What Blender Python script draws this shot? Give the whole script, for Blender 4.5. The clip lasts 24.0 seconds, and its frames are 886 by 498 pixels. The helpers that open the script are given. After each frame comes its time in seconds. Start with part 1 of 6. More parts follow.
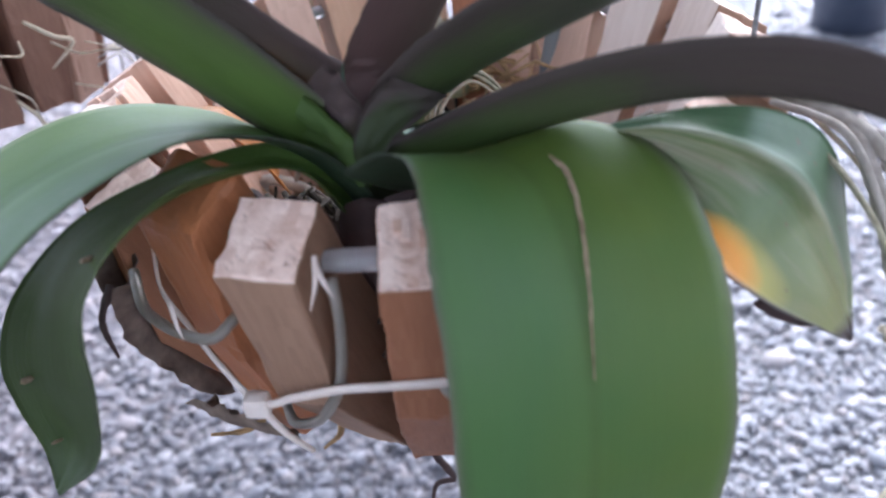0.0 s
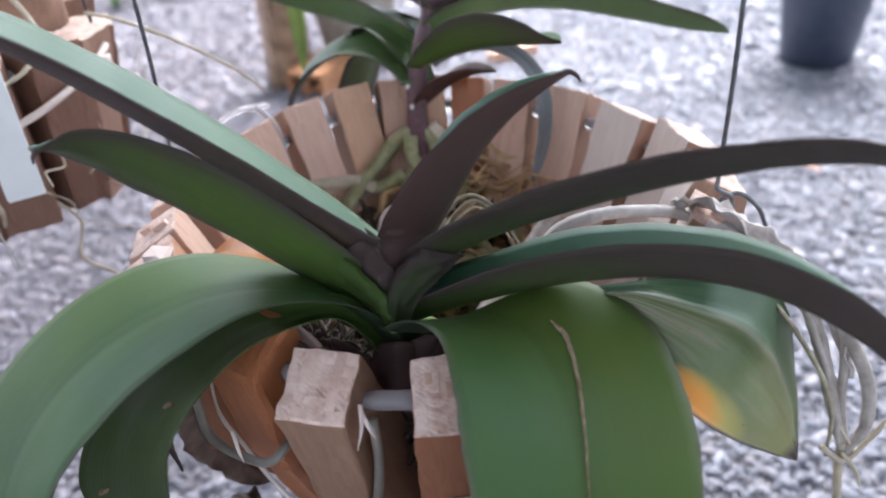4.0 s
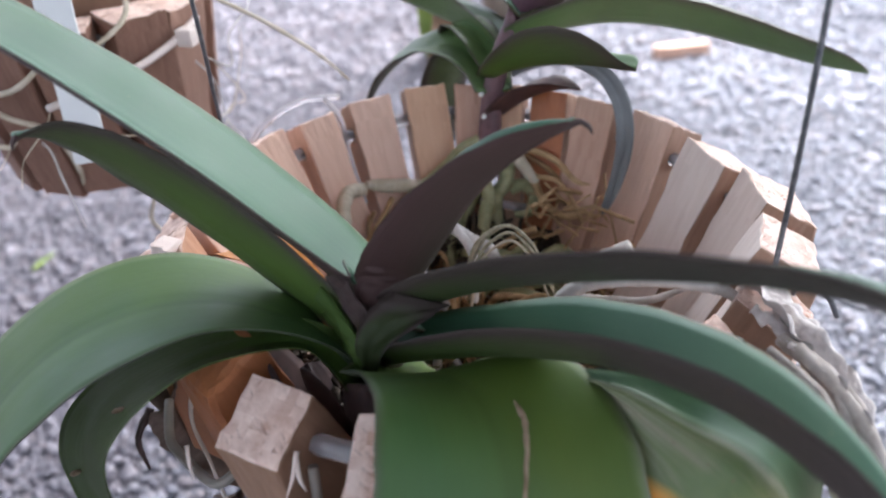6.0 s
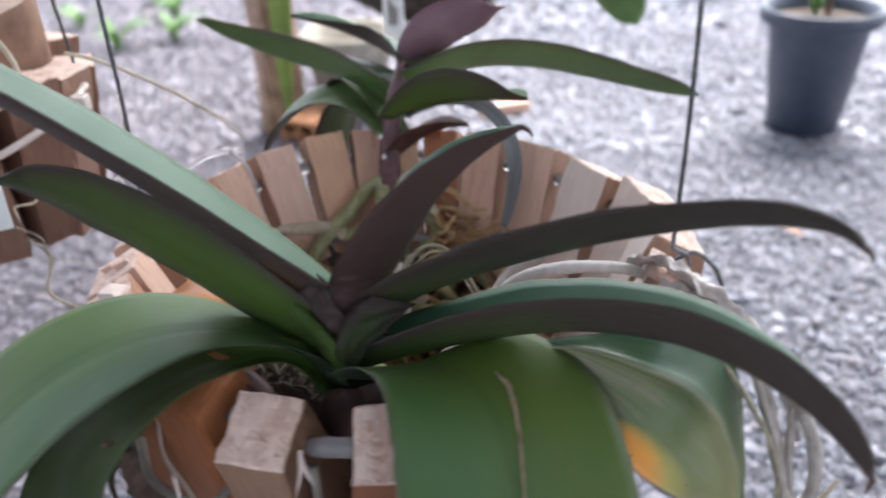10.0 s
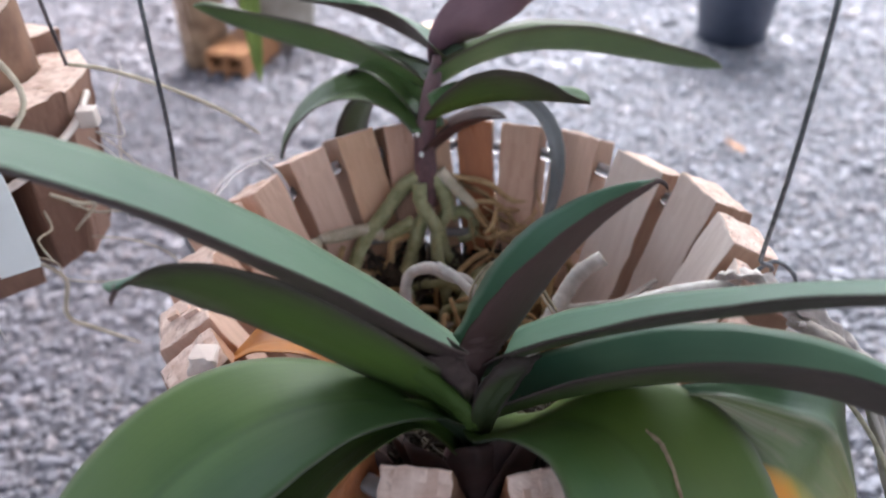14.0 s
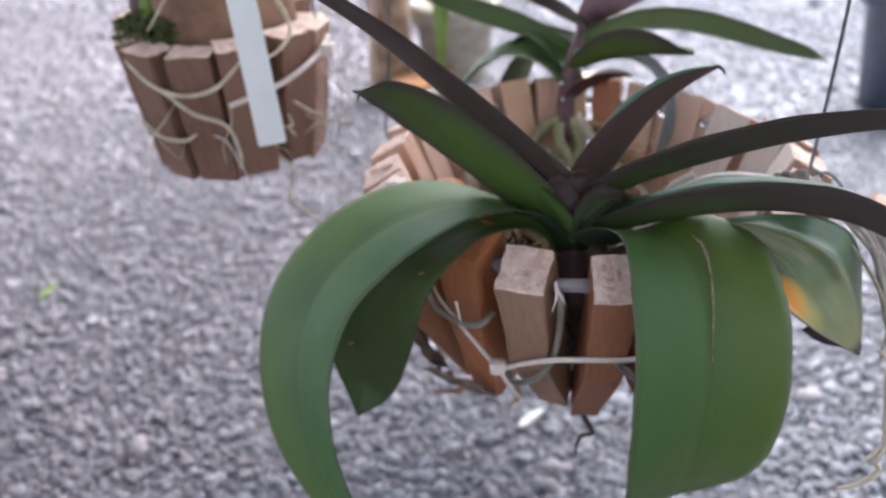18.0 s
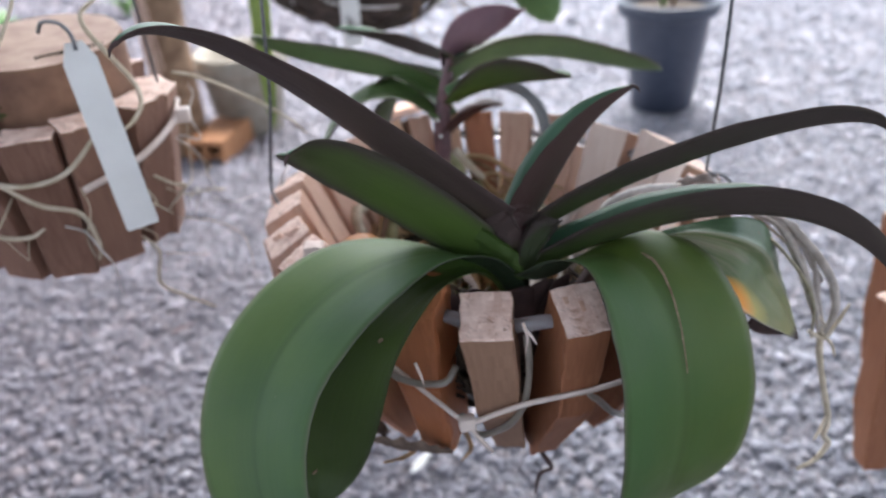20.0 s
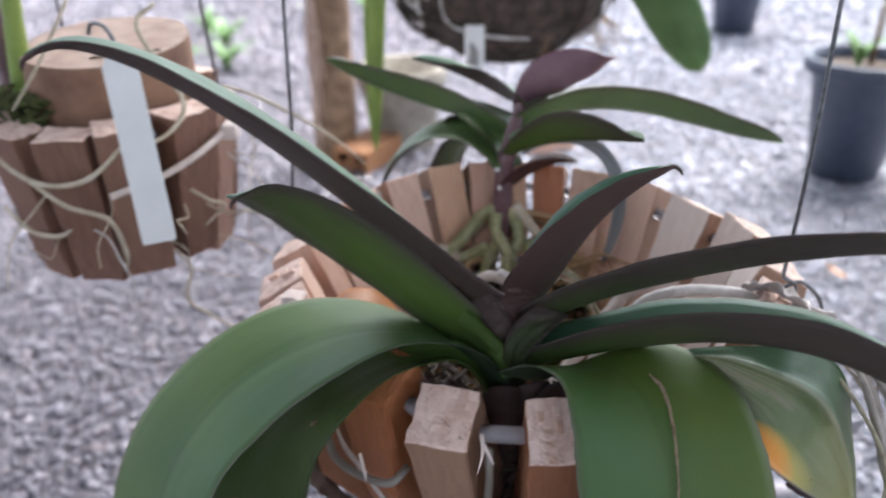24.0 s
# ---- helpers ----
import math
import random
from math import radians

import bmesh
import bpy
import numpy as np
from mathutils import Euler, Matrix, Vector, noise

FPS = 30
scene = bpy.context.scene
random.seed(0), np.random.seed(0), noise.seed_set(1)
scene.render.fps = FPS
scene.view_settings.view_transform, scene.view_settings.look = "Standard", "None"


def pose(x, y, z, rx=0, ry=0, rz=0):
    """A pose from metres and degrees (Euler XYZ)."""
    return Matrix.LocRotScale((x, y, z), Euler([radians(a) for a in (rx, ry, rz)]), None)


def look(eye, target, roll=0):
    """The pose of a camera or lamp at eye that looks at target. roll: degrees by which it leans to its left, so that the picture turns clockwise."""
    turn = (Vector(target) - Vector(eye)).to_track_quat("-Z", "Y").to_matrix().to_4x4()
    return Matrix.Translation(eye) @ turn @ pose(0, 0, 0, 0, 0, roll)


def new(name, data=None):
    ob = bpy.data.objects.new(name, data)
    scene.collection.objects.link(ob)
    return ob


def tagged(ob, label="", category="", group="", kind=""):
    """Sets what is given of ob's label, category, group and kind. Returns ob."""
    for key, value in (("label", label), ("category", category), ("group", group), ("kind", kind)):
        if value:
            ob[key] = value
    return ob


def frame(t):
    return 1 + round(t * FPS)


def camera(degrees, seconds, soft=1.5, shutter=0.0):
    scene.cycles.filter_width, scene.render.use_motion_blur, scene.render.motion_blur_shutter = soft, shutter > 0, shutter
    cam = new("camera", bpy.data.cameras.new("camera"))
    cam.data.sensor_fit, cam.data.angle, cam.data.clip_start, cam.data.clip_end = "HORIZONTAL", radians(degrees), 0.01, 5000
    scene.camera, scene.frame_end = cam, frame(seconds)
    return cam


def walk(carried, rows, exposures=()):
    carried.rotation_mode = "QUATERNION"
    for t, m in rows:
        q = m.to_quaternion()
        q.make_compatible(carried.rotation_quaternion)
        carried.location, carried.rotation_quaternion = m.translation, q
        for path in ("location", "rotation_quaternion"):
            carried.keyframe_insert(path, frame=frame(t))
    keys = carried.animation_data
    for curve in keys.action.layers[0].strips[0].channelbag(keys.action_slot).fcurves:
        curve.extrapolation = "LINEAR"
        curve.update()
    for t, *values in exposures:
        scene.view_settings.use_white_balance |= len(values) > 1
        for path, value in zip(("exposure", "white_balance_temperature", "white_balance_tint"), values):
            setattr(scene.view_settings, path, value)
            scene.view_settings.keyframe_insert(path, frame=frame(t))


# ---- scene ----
# the camera's path: seconds, place, turn
LENS = 58.22
cam = camera(LENS, 24.0, soft=1.8, shutter=0.3)
PATH = [
    (0, 0.0358, -0.3168, 0.5984, 56.22, 4.82, 3.16),
    (0.5, 0.0023, -0.3399, 0.5815, 57.70, 3.54, -4.73),
    (1, -0.0542, -0.3552, 0.5936, 58.10, 2.82, -9.76),
    (1.5, -0.0466, -0.3549, 0.6242, 58.14, 4.48, -5.30),
    (2, 0.0258, -0.3369, 0.6353, 56.84, 2.94, 6.22),
    (2.5, 0.0978, -0.2857, 0.6493, 55.73, 1.59, 15.51),
    (3.4, 0.0740, -0.3220, 0.6640, 55.80, 3.40, 9.50),
    (3.9, 0.0300, -0.3310, 0.6670, 56.00, 4.20, 1.50),
    (4.5, 0.0252, -0.3242, 0.6594, 58.69, 5.55, 4.01),
    (5, 0.0640, -0.2892, 0.6632, 54.76, 1.32, 9.27),
    (5.5, 0.0879, -0.2671, 0.6599, 55.55, 3.38, 18.56),
    (6, 0.0800, -0.2863, 0.6669, 55.57, 3.32, 15.71),
    (6.5, 0.0516, -0.3288, 0.6530, 56.78, 3.73, 7.55),
    (7, 0.0315, -0.3346, 0.6692, 53.67, 2.68, -1.19),
    (7.5, 0.0267, -0.3279, 0.6639, 55.54, 2.51, -1.24),
    (8, 0.0360, -0.3206, 0.6607, 56.02, 3.05, 6.53),
    (8.5, 0.0804, -0.3204, 0.6691, 57.57, 3.29, 15.60),
    (9, 0.1351, -0.3266, 0.6726, 59.12, 1.87, 17.54),
    (9.5, 0.1206, -0.3190, 0.6632, 59.70, 1.28, 11.52),
    (10, 0.0429, -0.3327, 0.6656, 60.17, 2.28, 2.27),
    (10.5, -0.0217, -0.3403, 0.6441, 61.25, 3.48, -0.83),
    (11, -0.0204, -0.3415, 0.6408, 57.27, 1.91, -0.64),
    (11.5, 0.0518, -0.3314, 0.6649, 56.96, 0.62, 7.70),
    (12.2, 0.0750, -0.3350, 0.6780, 57.50, 1.20, 10.50),
    (12.9, 0.0000, -0.3500, 0.6900, 57.00, 2.60, 1.00),
    (13.5, -0.0552, -0.3342, 0.6966, 55.79, 3.34, -6.39),
    (14, -0.0313, -0.2933, 0.7091, 52.97, 1.85, -5.11),
    (14.5, -0.0135, -0.2404, 0.7057, 51.03, 1.66, 2.43),
    (15, 0.0032, -0.2414, 0.7008, 50.86, 2.60, 8.71),
    (15.5, 0.0217, -0.2770, 0.6962, 51.48, 2.42, 8.26),
    (16, 0.0287, -0.3091, 0.6819, 51.84, 0.50, 1.23),
    (16.5, 0.0140, -0.3336, 0.6765, 53.34, 0.39, -0.80),
    (17, 0.0078, -0.3573, 0.6693, 56.34, 1.20, 1.14),
    (17.5, -0.0077, -0.4238, 0.6864, 57.62, 1.97, 7.42),
    (18.2, -0.0350, -0.4750, 0.6990, 59.00, 2.40, 7.00),
    (18.9, -0.0900, -0.4950, 0.7050, 60.60, 3.20, -2.50),
    (19.5, -0.1004, -0.4718, 0.7054, 60.97, 3.25, -6.90),
    (20, -0.0985, -0.4374, 0.6952, 60.38, 3.07, -10.18),
    (20.5, -0.0373, -0.4231, 0.6851, 60.63, -0.15, -4.13),
    (21, 0.0341, -0.3791, 0.6717, 61.68, -1.24, 5.57),
    (21.5, 0.0590, -0.3383, 0.6752, 62.42, -0.08, 10.73),
    (22, 0.0318, -0.3456, 0.6850, 61.52, 0.47, 7.65),
    (22.5, 0.0042, -0.3541, 0.6902, 60.26, 0.13, 0.44),
    (23, -0.0075, -0.3490, 0.6916, 60.36, -0.28, -3.76),
    (23.5, -0.0099, -0.3428, 0.6871, 61.51, 0.03, -1.36),
    (24, -0.0115, -0.3808, 0.6852, 62.57, 1.05, 4.49),
]
walk(cam, [(t, pose(*p)) for t, *p in PATH], exposures=[(t, s, k, 9.0) for t, s, k in ((0.0, 2.72, 5700.0), (1.5, 2.60, 5950.0), (5.0, 2.32, 5950.0), (7.0, 2.34, 6000.0), (8.0, 2.32, 6080.0), (9.0, 2.00, 6140.0), (11.0, 2.32, 6140.0), (14.0, 2.14, 6100.0), (17.0, 2.26, 6120.0), (20.0, 2.10, 6120.0), (22.0, 2.18, 6080.0), (24.0, 2.16, 6100.0))])

cam.data.dof.use_dof, cam.data.dof.focus_distance, cam.data.dof.aperture_fstop = True, 0.31, 8.0

# ---- light: a bright overcast sky with a soft sun ----
world = bpy.data.worlds.new("overcast_sky")
scene.world = world
world.use_nodes = True
wn = world.node_tree.nodes
sky = wn.new("ShaderNodeTexSky")
sky.sky_type, sky.sun_disc = "NISHITA", False
sky.sun_elevation, sky.sun_rotation = radians(55), radians(20)
sky.dust_density, sky.air_density = 4.0, 1.0
wn["Background"].inputs["Strength"].default_value = 0.15
cloud = wn.new("ShaderNodeHueSaturation")
cloud.inputs["Saturation"].default_value = 0.45
world.node_tree.links.new(sky.outputs[0], cloud.inputs["Color"])
world.node_tree.links.new(cloud.outputs[0], wn["Background"].inputs["Color"])
sun = new("sun", bpy.data.lights.new("sun", "SUN"))
sun.data.energy, sun.data.angle, sun.data.color = 2.0, radians(40), (1.0, 0.975, 0.96)
sun.matrix_world = look((0.9, 2.2, 3.6), (0, 0, 0))


# ---- materials ----
def material(name, rough=0.6, metal=0.0):
    m = bpy.data.materials.new(name)
    m.use_nodes = True
    b = m.node_tree.nodes["Principled BSDF"]
    b.inputs["Roughness"].default_value, b.inputs["Metallic"].default_value = rough, metal
    return m, m.node_tree, b


def rgb(c):
    return (*c, 1.0)


def noise_tex(nt, scale, detail=4.0, coords=None, rough=0.55, stretch=None):
    n = nt.nodes.new("ShaderNodeTexNoise")
    n.inputs["Scale"].default_value, n.inputs["Detail"].default_value, n.inputs["Roughness"].default_value = scale, detail, rough
    if coords is None:
        tc = nt.nodes.new("ShaderNodeTexCoord")
        coords = tc.outputs["Object"]
    if stretch:
        mp = nt.nodes.new("ShaderNodeMapping")
        mp.inputs["Scale"].default_value = stretch
        nt.links.new(coords, mp.inputs["Vector"])
        coords = mp.outputs["Vector"]
    nt.links.new(coords, n.inputs["Vector"])
    return n.outputs["Fac"]


def ramp(nt, fac, stops):
    r = nt.nodes.new("ShaderNodeValToRGB")
    while len(r.color_ramp.elements) < len(stops):
        r.color_ramp.elements.new(0.5)
    for e, (p, c) in zip(r.color_ramp.elements, stops):
        e.position, e.color = p, rgb(c)
    nt.links.new(fac, r.inputs["Fac"])
    return r.outputs["Color"]


def mix(nt, fac, a, b, kind="MIX"):
    m = nt.nodes.new("ShaderNodeMix")
    m.data_type, m.blend_type = "RGBA", kind
    for sock, v in ((m.inputs["Factor"], fac), (m.inputs[6], a), (m.inputs[7], b)):
        if isinstance(v, tuple):
            sock.default_value = rgb(v)
        elif isinstance(v, float):
            sock.default_value = v
        else:
            nt.links.new(v, sock)
    return m.outputs[2]


def bump(nt, b, height, strength=0.3, distance=0.002):
    n = nt.nodes.new("ShaderNodeBump")
    n.inputs["Strength"].default_value, n.inputs["Distance"].default_value = strength, distance
    nt.links.new(height, n.inputs["Height"])
    nt.links.new(n.outputs["Normal"], b.inputs["Normal"])


def math_node(nt, op, a, b=None):
    n = nt.nodes.new("ShaderNodeMath")
    n.operation = op
    n.use_clamp = False
    for sock, v in zip(n.inputs, (a, b)):
        if v is None:
            continue
        if isinstance(v, (int, float)):
            sock.default_value = v
        else:
            nt.links.new(v, sock)
    return n.outputs[0]


def uv_parts(nt):
    """Along (0 base, 1 tip) and across (-1 to 1) a blade, from its UV map."""
    tc = nt.nodes.new("ShaderNodeTexCoord")
    sp = nt.nodes.new("ShaderNodeSeparateXYZ")
    nt.links.new(tc.outputs["UV"], sp.inputs[0])
    return tc.outputs["UV"], sp.outputs["X"], sp.outputs["Y"]


def leaf_material(name, dark, mid, light, rough=0.42, vein=0.25, edge=None, sheen=0.5, spots=0.0):
    m, nt, b = material(name, rough)
    uv, along, across = uv_parts(nt)
    blot = noise_tex(nt, 28.0, 5.0)
    col = ramp(nt, blot, [(0.3, dark), (0.52, mid), (0.75, light)])
    fine = noise_tex(nt, 1.0, 3.0, uv, stretch=(5.0, 60.0, 1.0))
    col = mix(nt, vein, col, ramp(nt, fine, [(0.35, dark), (0.65, light)]))
    if edge:
        a = math_node(nt, "ABSOLUTE", math_node(nt, "SUBTRACT", math_node(nt, "MULTIPLY", across, 2.0), 1.0))
        e = math_node(nt, "POWER", a, 9.0)
        col = mix(nt, e, col, edge)
    if spots:
        sp = noise_tex(nt, 160.0, 2.0)
        col = mix(nt, ramp(nt, sp, [(0.68, (0, 0, 0)), (0.74, (spots, spots, spots))]), col, (0.30, 0.25, 0.12))
    nt.links.new(col, b.inputs["Base Color"])
    b.inputs["Specular IOR Level"].default_value = sheen
    b.inputs["Subsurface Weight"].default_value = 0.0
    bump(nt, b, math_node(nt, "ADD", fine, math_node(nt, "MULTIPLY", blot, 0.8)), 0.25, 0.0015)
    return m


def upper_material(name, cool, warm, rough=0.42, sheen=0.5):
    """Upper leaf face: cool green on one side of the midrib shading to a warmer green on the other, with sky sheen
    painted into the bluish side, a faint darker crease along it, fine veins and pale specks.
    """
    m, nt, b = material(name, rough)
    uv, along, across = uv_parts(nt)
    blot = noise_tex(nt, 42.0, 4.0)
    big = noise_tex(nt, 14.0, 2.0)
    # across gradient: sky sheen on one half, put into the colour
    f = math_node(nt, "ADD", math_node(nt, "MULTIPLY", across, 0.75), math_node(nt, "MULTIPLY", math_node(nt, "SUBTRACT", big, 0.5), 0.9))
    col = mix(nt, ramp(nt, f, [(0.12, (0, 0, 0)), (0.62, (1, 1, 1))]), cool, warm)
    col = mix(nt, ramp(nt, blot, [(0.40, (0, 0, 0)), (0.80, (0.35, 0.35, 0.35))]), col, tuple(c * 1.2 for c in warm))
    col = mix(nt, ramp(nt, big, [(0.30, (0.45, 0.45, 0.45)), (0.55, (0, 0, 0))]), col, tuple(c * 0.72 for c in cool))
    fine = noise_tex(nt, 1.0, 3.0, uv, stretch=(2.0, 70.0, 1.0))
    col = mix(nt, 0.05, col, ramp(nt, fine, [(0.40, tuple(c * 0.6 for c in cool)), (0.60, tuple(c * 1.4 for c in warm))]))
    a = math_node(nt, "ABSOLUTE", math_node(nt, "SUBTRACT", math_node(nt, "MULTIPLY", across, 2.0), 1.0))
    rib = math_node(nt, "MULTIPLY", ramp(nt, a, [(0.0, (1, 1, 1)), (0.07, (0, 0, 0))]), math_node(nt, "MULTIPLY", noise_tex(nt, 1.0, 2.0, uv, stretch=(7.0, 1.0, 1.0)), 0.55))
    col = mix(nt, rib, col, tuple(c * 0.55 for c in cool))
    col = mix(nt, math_node(nt, "POWER", a, 30.0), col, (0.15, 0.15, 0.10))
    speck = noise_tex(nt, 210.0, 1.0)
    col = mix(nt, ramp(nt, speck, [(0.80, (0, 0, 0)), (0.83, (0.5, 0.5, 0.5))]), col, (0.24, 0.22, 0.12))
    nt.links.new(col, b.inputs["Base Color"])
    nt.links.new(ramp(nt, blot, [(0.3, (rough - 0.04,) * 3), (0.7, (rough + 0.08,) * 3)]), b.inputs["Roughness"])
    b.inputs["Specular IOR Level"].default_value = sheen
    bump(nt, b, math_node(nt, "ADD", math_node(nt, "MULTIPLY", fine, 0.10), math_node(nt, "ADD", math_node(nt, "MULTIPLY", blot, 0.5), math_node(nt, "MULTIPLY", noise_tex(nt, 420.0, 2.0), 0.10))), 0.22, 0.0016)
    return m


def under_material(name, green, purple, start, end, edge=0.6, rough=0.5):
    """Leaf underside: green near the base turning purple towards the tip and the margins."""
    m, nt, b = material(name, rough)
    uv, along, across = uv_parts(nt)
    blot = noise_tex(nt, 34.0, 5.0)
    fine = noise_tex(nt, 1.0, 3.0, uv, stretch=(4.0, 60.0, 1.0))
    a = math_node(nt, "ABSOLUTE", math_node(nt, "SUBTRACT", math_node(nt, "MULTIPLY", across, 2.0), 1.0))
    f = math_node(nt, "ADD", along, math_node(nt, "MULTIPLY", math_node(nt, "POWER", a, 4.0), edge))
    f = math_node(nt, "ADD", f, math_node(nt, "MULTIPLY", math_node(nt, "SUBTRACT", blot, 0.5), 0.5))
    col = mix(nt, ramp(nt, f, [(start, (0, 0, 0)), (end, (1, 1, 1))]), green, purple)
    col = mix(nt, 0.12, col, ramp(nt, fine, [(0.35, tuple(c * 0.6 for c in purple)), (0.65, tuple(c * 1.3 for c in green))]))
    nt.links.new(col, b.inputs["Base Color"])
    b.inputs["Specular IOR Level"].default_value = 0.18
    bump(nt, b, math_node(nt, "ADD", fine, math_node(nt, "MULTIPLY", blot, 0.8)), 0.25, 0.0015)
    return m


GREEN, PURPLE = (0.060, 0.090, 0.026), (0.061, 0.043, 0.042)
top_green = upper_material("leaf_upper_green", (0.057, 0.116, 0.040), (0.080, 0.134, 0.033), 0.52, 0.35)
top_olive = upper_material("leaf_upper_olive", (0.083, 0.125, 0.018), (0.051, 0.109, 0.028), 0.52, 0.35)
# blue-green base colour carries the sky's reflection
top_teal = upper_material("leaf_upper_blue_green_sheen", (0.053, 0.122, 0.073), (0.075, 0.144, 0.078), 0.48, 0.4)
under_purple = under_material("leaf_underside_purple", (0.070, 0.036, 0.032), (0.072, 0.040, 0.037), 0.0, 0.4)
under_half = under_material("leaf_underside_green_to_purple", GREEN, PURPLE, 0.12, 0.58)
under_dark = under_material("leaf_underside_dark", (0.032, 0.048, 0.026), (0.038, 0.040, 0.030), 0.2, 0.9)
# Lower leaf's faces: shade from the leaf above put into the green.
shaded_leaf = under_material("leaf_shaded_deep_green", (0.070, 0.116, 0.024), (0.054, 0.080, 0.026), 0.2, 1.1, 0.3)
under_brown = under_material("leaf_underside_brown", (0.064, 0.058, 0.030), (0.070, 0.047, 0.045), 0.05, 0.4)
under_green = under_material("leaf_underside_green", (0.071, 0.117, 0.023), (0.060, 0.046, 0.040), 0.20, 0.95, 0.9)
base_green = under_material("leaf_base_green", (0.056, 0.094, 0.020), (0.060, 0.046, 0.040), 1.15, 1.9, 0.9)
base_olive = under_material("leaf_base_olive", (0.030, 0.040, 0.015), (0.045, 0.031, 0.029), 0.75, 1.6, 0.8)
small_green = leaf_material("young_leaf_green", (0.060, 0.10, 0.030), (0.082, 0.135, 0.040), (0.11, 0.175, 0.055), 0.4, edge=(0.07, 0.05, 0.04))
young_purple = leaf_material("young_leaf_purple", (0.12, 0.058, 0.078), (0.18, 0.088, 0.108), (0.24, 0.13, 0.15), 0.45)
grey_leaf = leaf_material("withered_grey_leaf", (0.10, 0.10, 0.10), (0.17, 0.17, 0.17), (0.27, 0.27, 0.27), 0.6)
hang_green = leaf_material("fleshy_leaf_green", (0.06, 0.12, 0.03), (0.10, 0.18, 0.05), (0.15, 0.24, 0.08), 0.4, spots=0.5)
strap_yellow = leaf_material("strap_leaf_yellow_green", (0.12, 0.18, 0.03), (0.20, 0.28, 0.05), (0.30, 0.36, 0.08), 0.5)


def sick_leaf_material():
    """Olive green turning grey and yellow, with an orange patch on one margin."""
    m, nt, b = material("leaf_upper_yellowing", 0.45)
    uv, along, across = uv_parts(nt)
    blot = noise_tex(nt, 34.0, 5.0)
    col = ramp(nt, blot, [(0.3, (0.052, 0.084, 0.020)), (0.5, (0.076, 0.114, 0.028)), (0.7, (0.115, 0.142, 0.044))])
    streak = noise_tex(nt, 1.0, 3.0, uv, stretch=(2.6, 9.0, 1.0))
    pleat = noise_tex(nt, 1.0, 3.0, uv, stretch=(1.2, 26.0, 1.0))
    base = ramp(nt, along, [(0.10, (1, 1, 1)), (0.50, (0, 0, 0))])
    grey = math_node(nt, "MULTIPLY", ramp(nt, streak, [(0.50, (0, 0, 0)), (0.64, (1, 1, 1))]), 0.6)
    col = mix(nt, grey, col, (0.19, 0.165, 0.10))
    col = mix(nt, math_node(nt, "MULTIPLY", base, ramp(nt, pleat, [(0.44, (0, 0, 0)), (0.58, (0.9, 0.9, 0.9))])), col, (0.28, 0.24, 0.165))
    tip = ramp(nt, along, [(0.55, (0, 0, 0)), (0.95, (1, 1, 1))])
    col = mix(nt, math_node(nt, "MULTIPLY", tip, 0.75), col, (0.24, 0.22, 0.065))
    wavy = math_node(nt, "ADD", across, math_node(nt, "MULTIPLY", math_node(nt, "SUBTRACT", blot, 0.5), 0.12))
    far = mix(nt, math_node(nt, "MULTIPLY", tip, 0.8), (0.052, 0.102, 0.042), (0.13, 0.165, 0.05))
    col = mix(nt, ramp(nt, wavy, [(0.36, (1, 1, 1)), (0.44, (0, 0, 0))]), col, far)
    ridge = ramp(nt, wavy, [(0.38, (0, 0, 0)), (0.42, (0.6, 0.6, 0.6)), (0.46, (0, 0, 0))])
    col = mix(nt, ridge, col, (0.30, 0.28, 0.20))
    tc = nt.nodes.new("ShaderNodeCombineXYZ")
    nt.links.new(along, tc.inputs[0])
    nt.links.new(across, tc.inputs[1])
    for (u, v, ru, rv, c) in ((PATCH[0] + 0.06, PATCH[1], 0.20, 0.20, (0.36, 0.30, 0.05)), (PATCH[0] + 0.01, PATCH[1] + 0.04, 0.17, 0.20, (0.70, 0.27, 0.012)), (PATCH[0] - 0.04, PATCH[1] + 0.05, 0.07, 0.05, (0.52, 0.12, 0.02))):
        d1 = math_node(nt, "DIVIDE", math_node(nt, "SUBTRACT", along, u), ru)
        d2 = math_node(nt, "DIVIDE", math_node(nt, "SUBTRACT", across, v), rv)
        d = math_node(nt, "ADD", math_node(nt, "MULTIPLY", d1, d1), math_node(nt, "MULTIPLY", d2, d2))
        d = math_node(nt, "ADD", d, math_node(nt, "MULTIPLY", math_node(nt, "SUBTRACT", blot, 0.5), 0.9))
        col = mix(nt, ramp(nt, d, [(0.25, (1, 1, 1)), (1.0, (0, 0, 0))]), col, c)
    speck = noise_tex(nt, 330.0, 1.0)
    col = mix(nt, math_node(nt, "MULTIPLY", ramp(nt, speck, [(0.70, (0, 0, 0)), (0.76, (0.8, 0.8, 0.8))]), ramp(nt, along, [(0.25, (0, 0, 0)), (0.5, (1, 1, 1))])), col, (0.13, 0.065, 0.03))
    end = ramp(nt, along, [(0.93, (0, 0, 0)), (0.97, (1, 1, 1))])
    col = mix(nt, end, col, (0.05, 0.03, 0.025))
    nt.links.new(col, b.inputs["Base Color"])
    rim = ramp(nt, across, [(0.975, (0, 0, 0)), (0.995, (1, 1, 1))])
    nt.links.new(mix(nt, math_node(nt, "MULTIPLY", rim, ramp(nt, along, [(0.5, (0, 0, 0)), (0.7, (1, 1, 1))])), col, (0.07, 0.04, 0.03)), b.inputs["Base Color"])
    bump(nt, b, math_node(nt, "ADD", math_node(nt, "MULTIPLY", blot, 0.6), math_node(nt, "MULTIPLY", pleat, base)), 0.3, 0.0025)
    return m


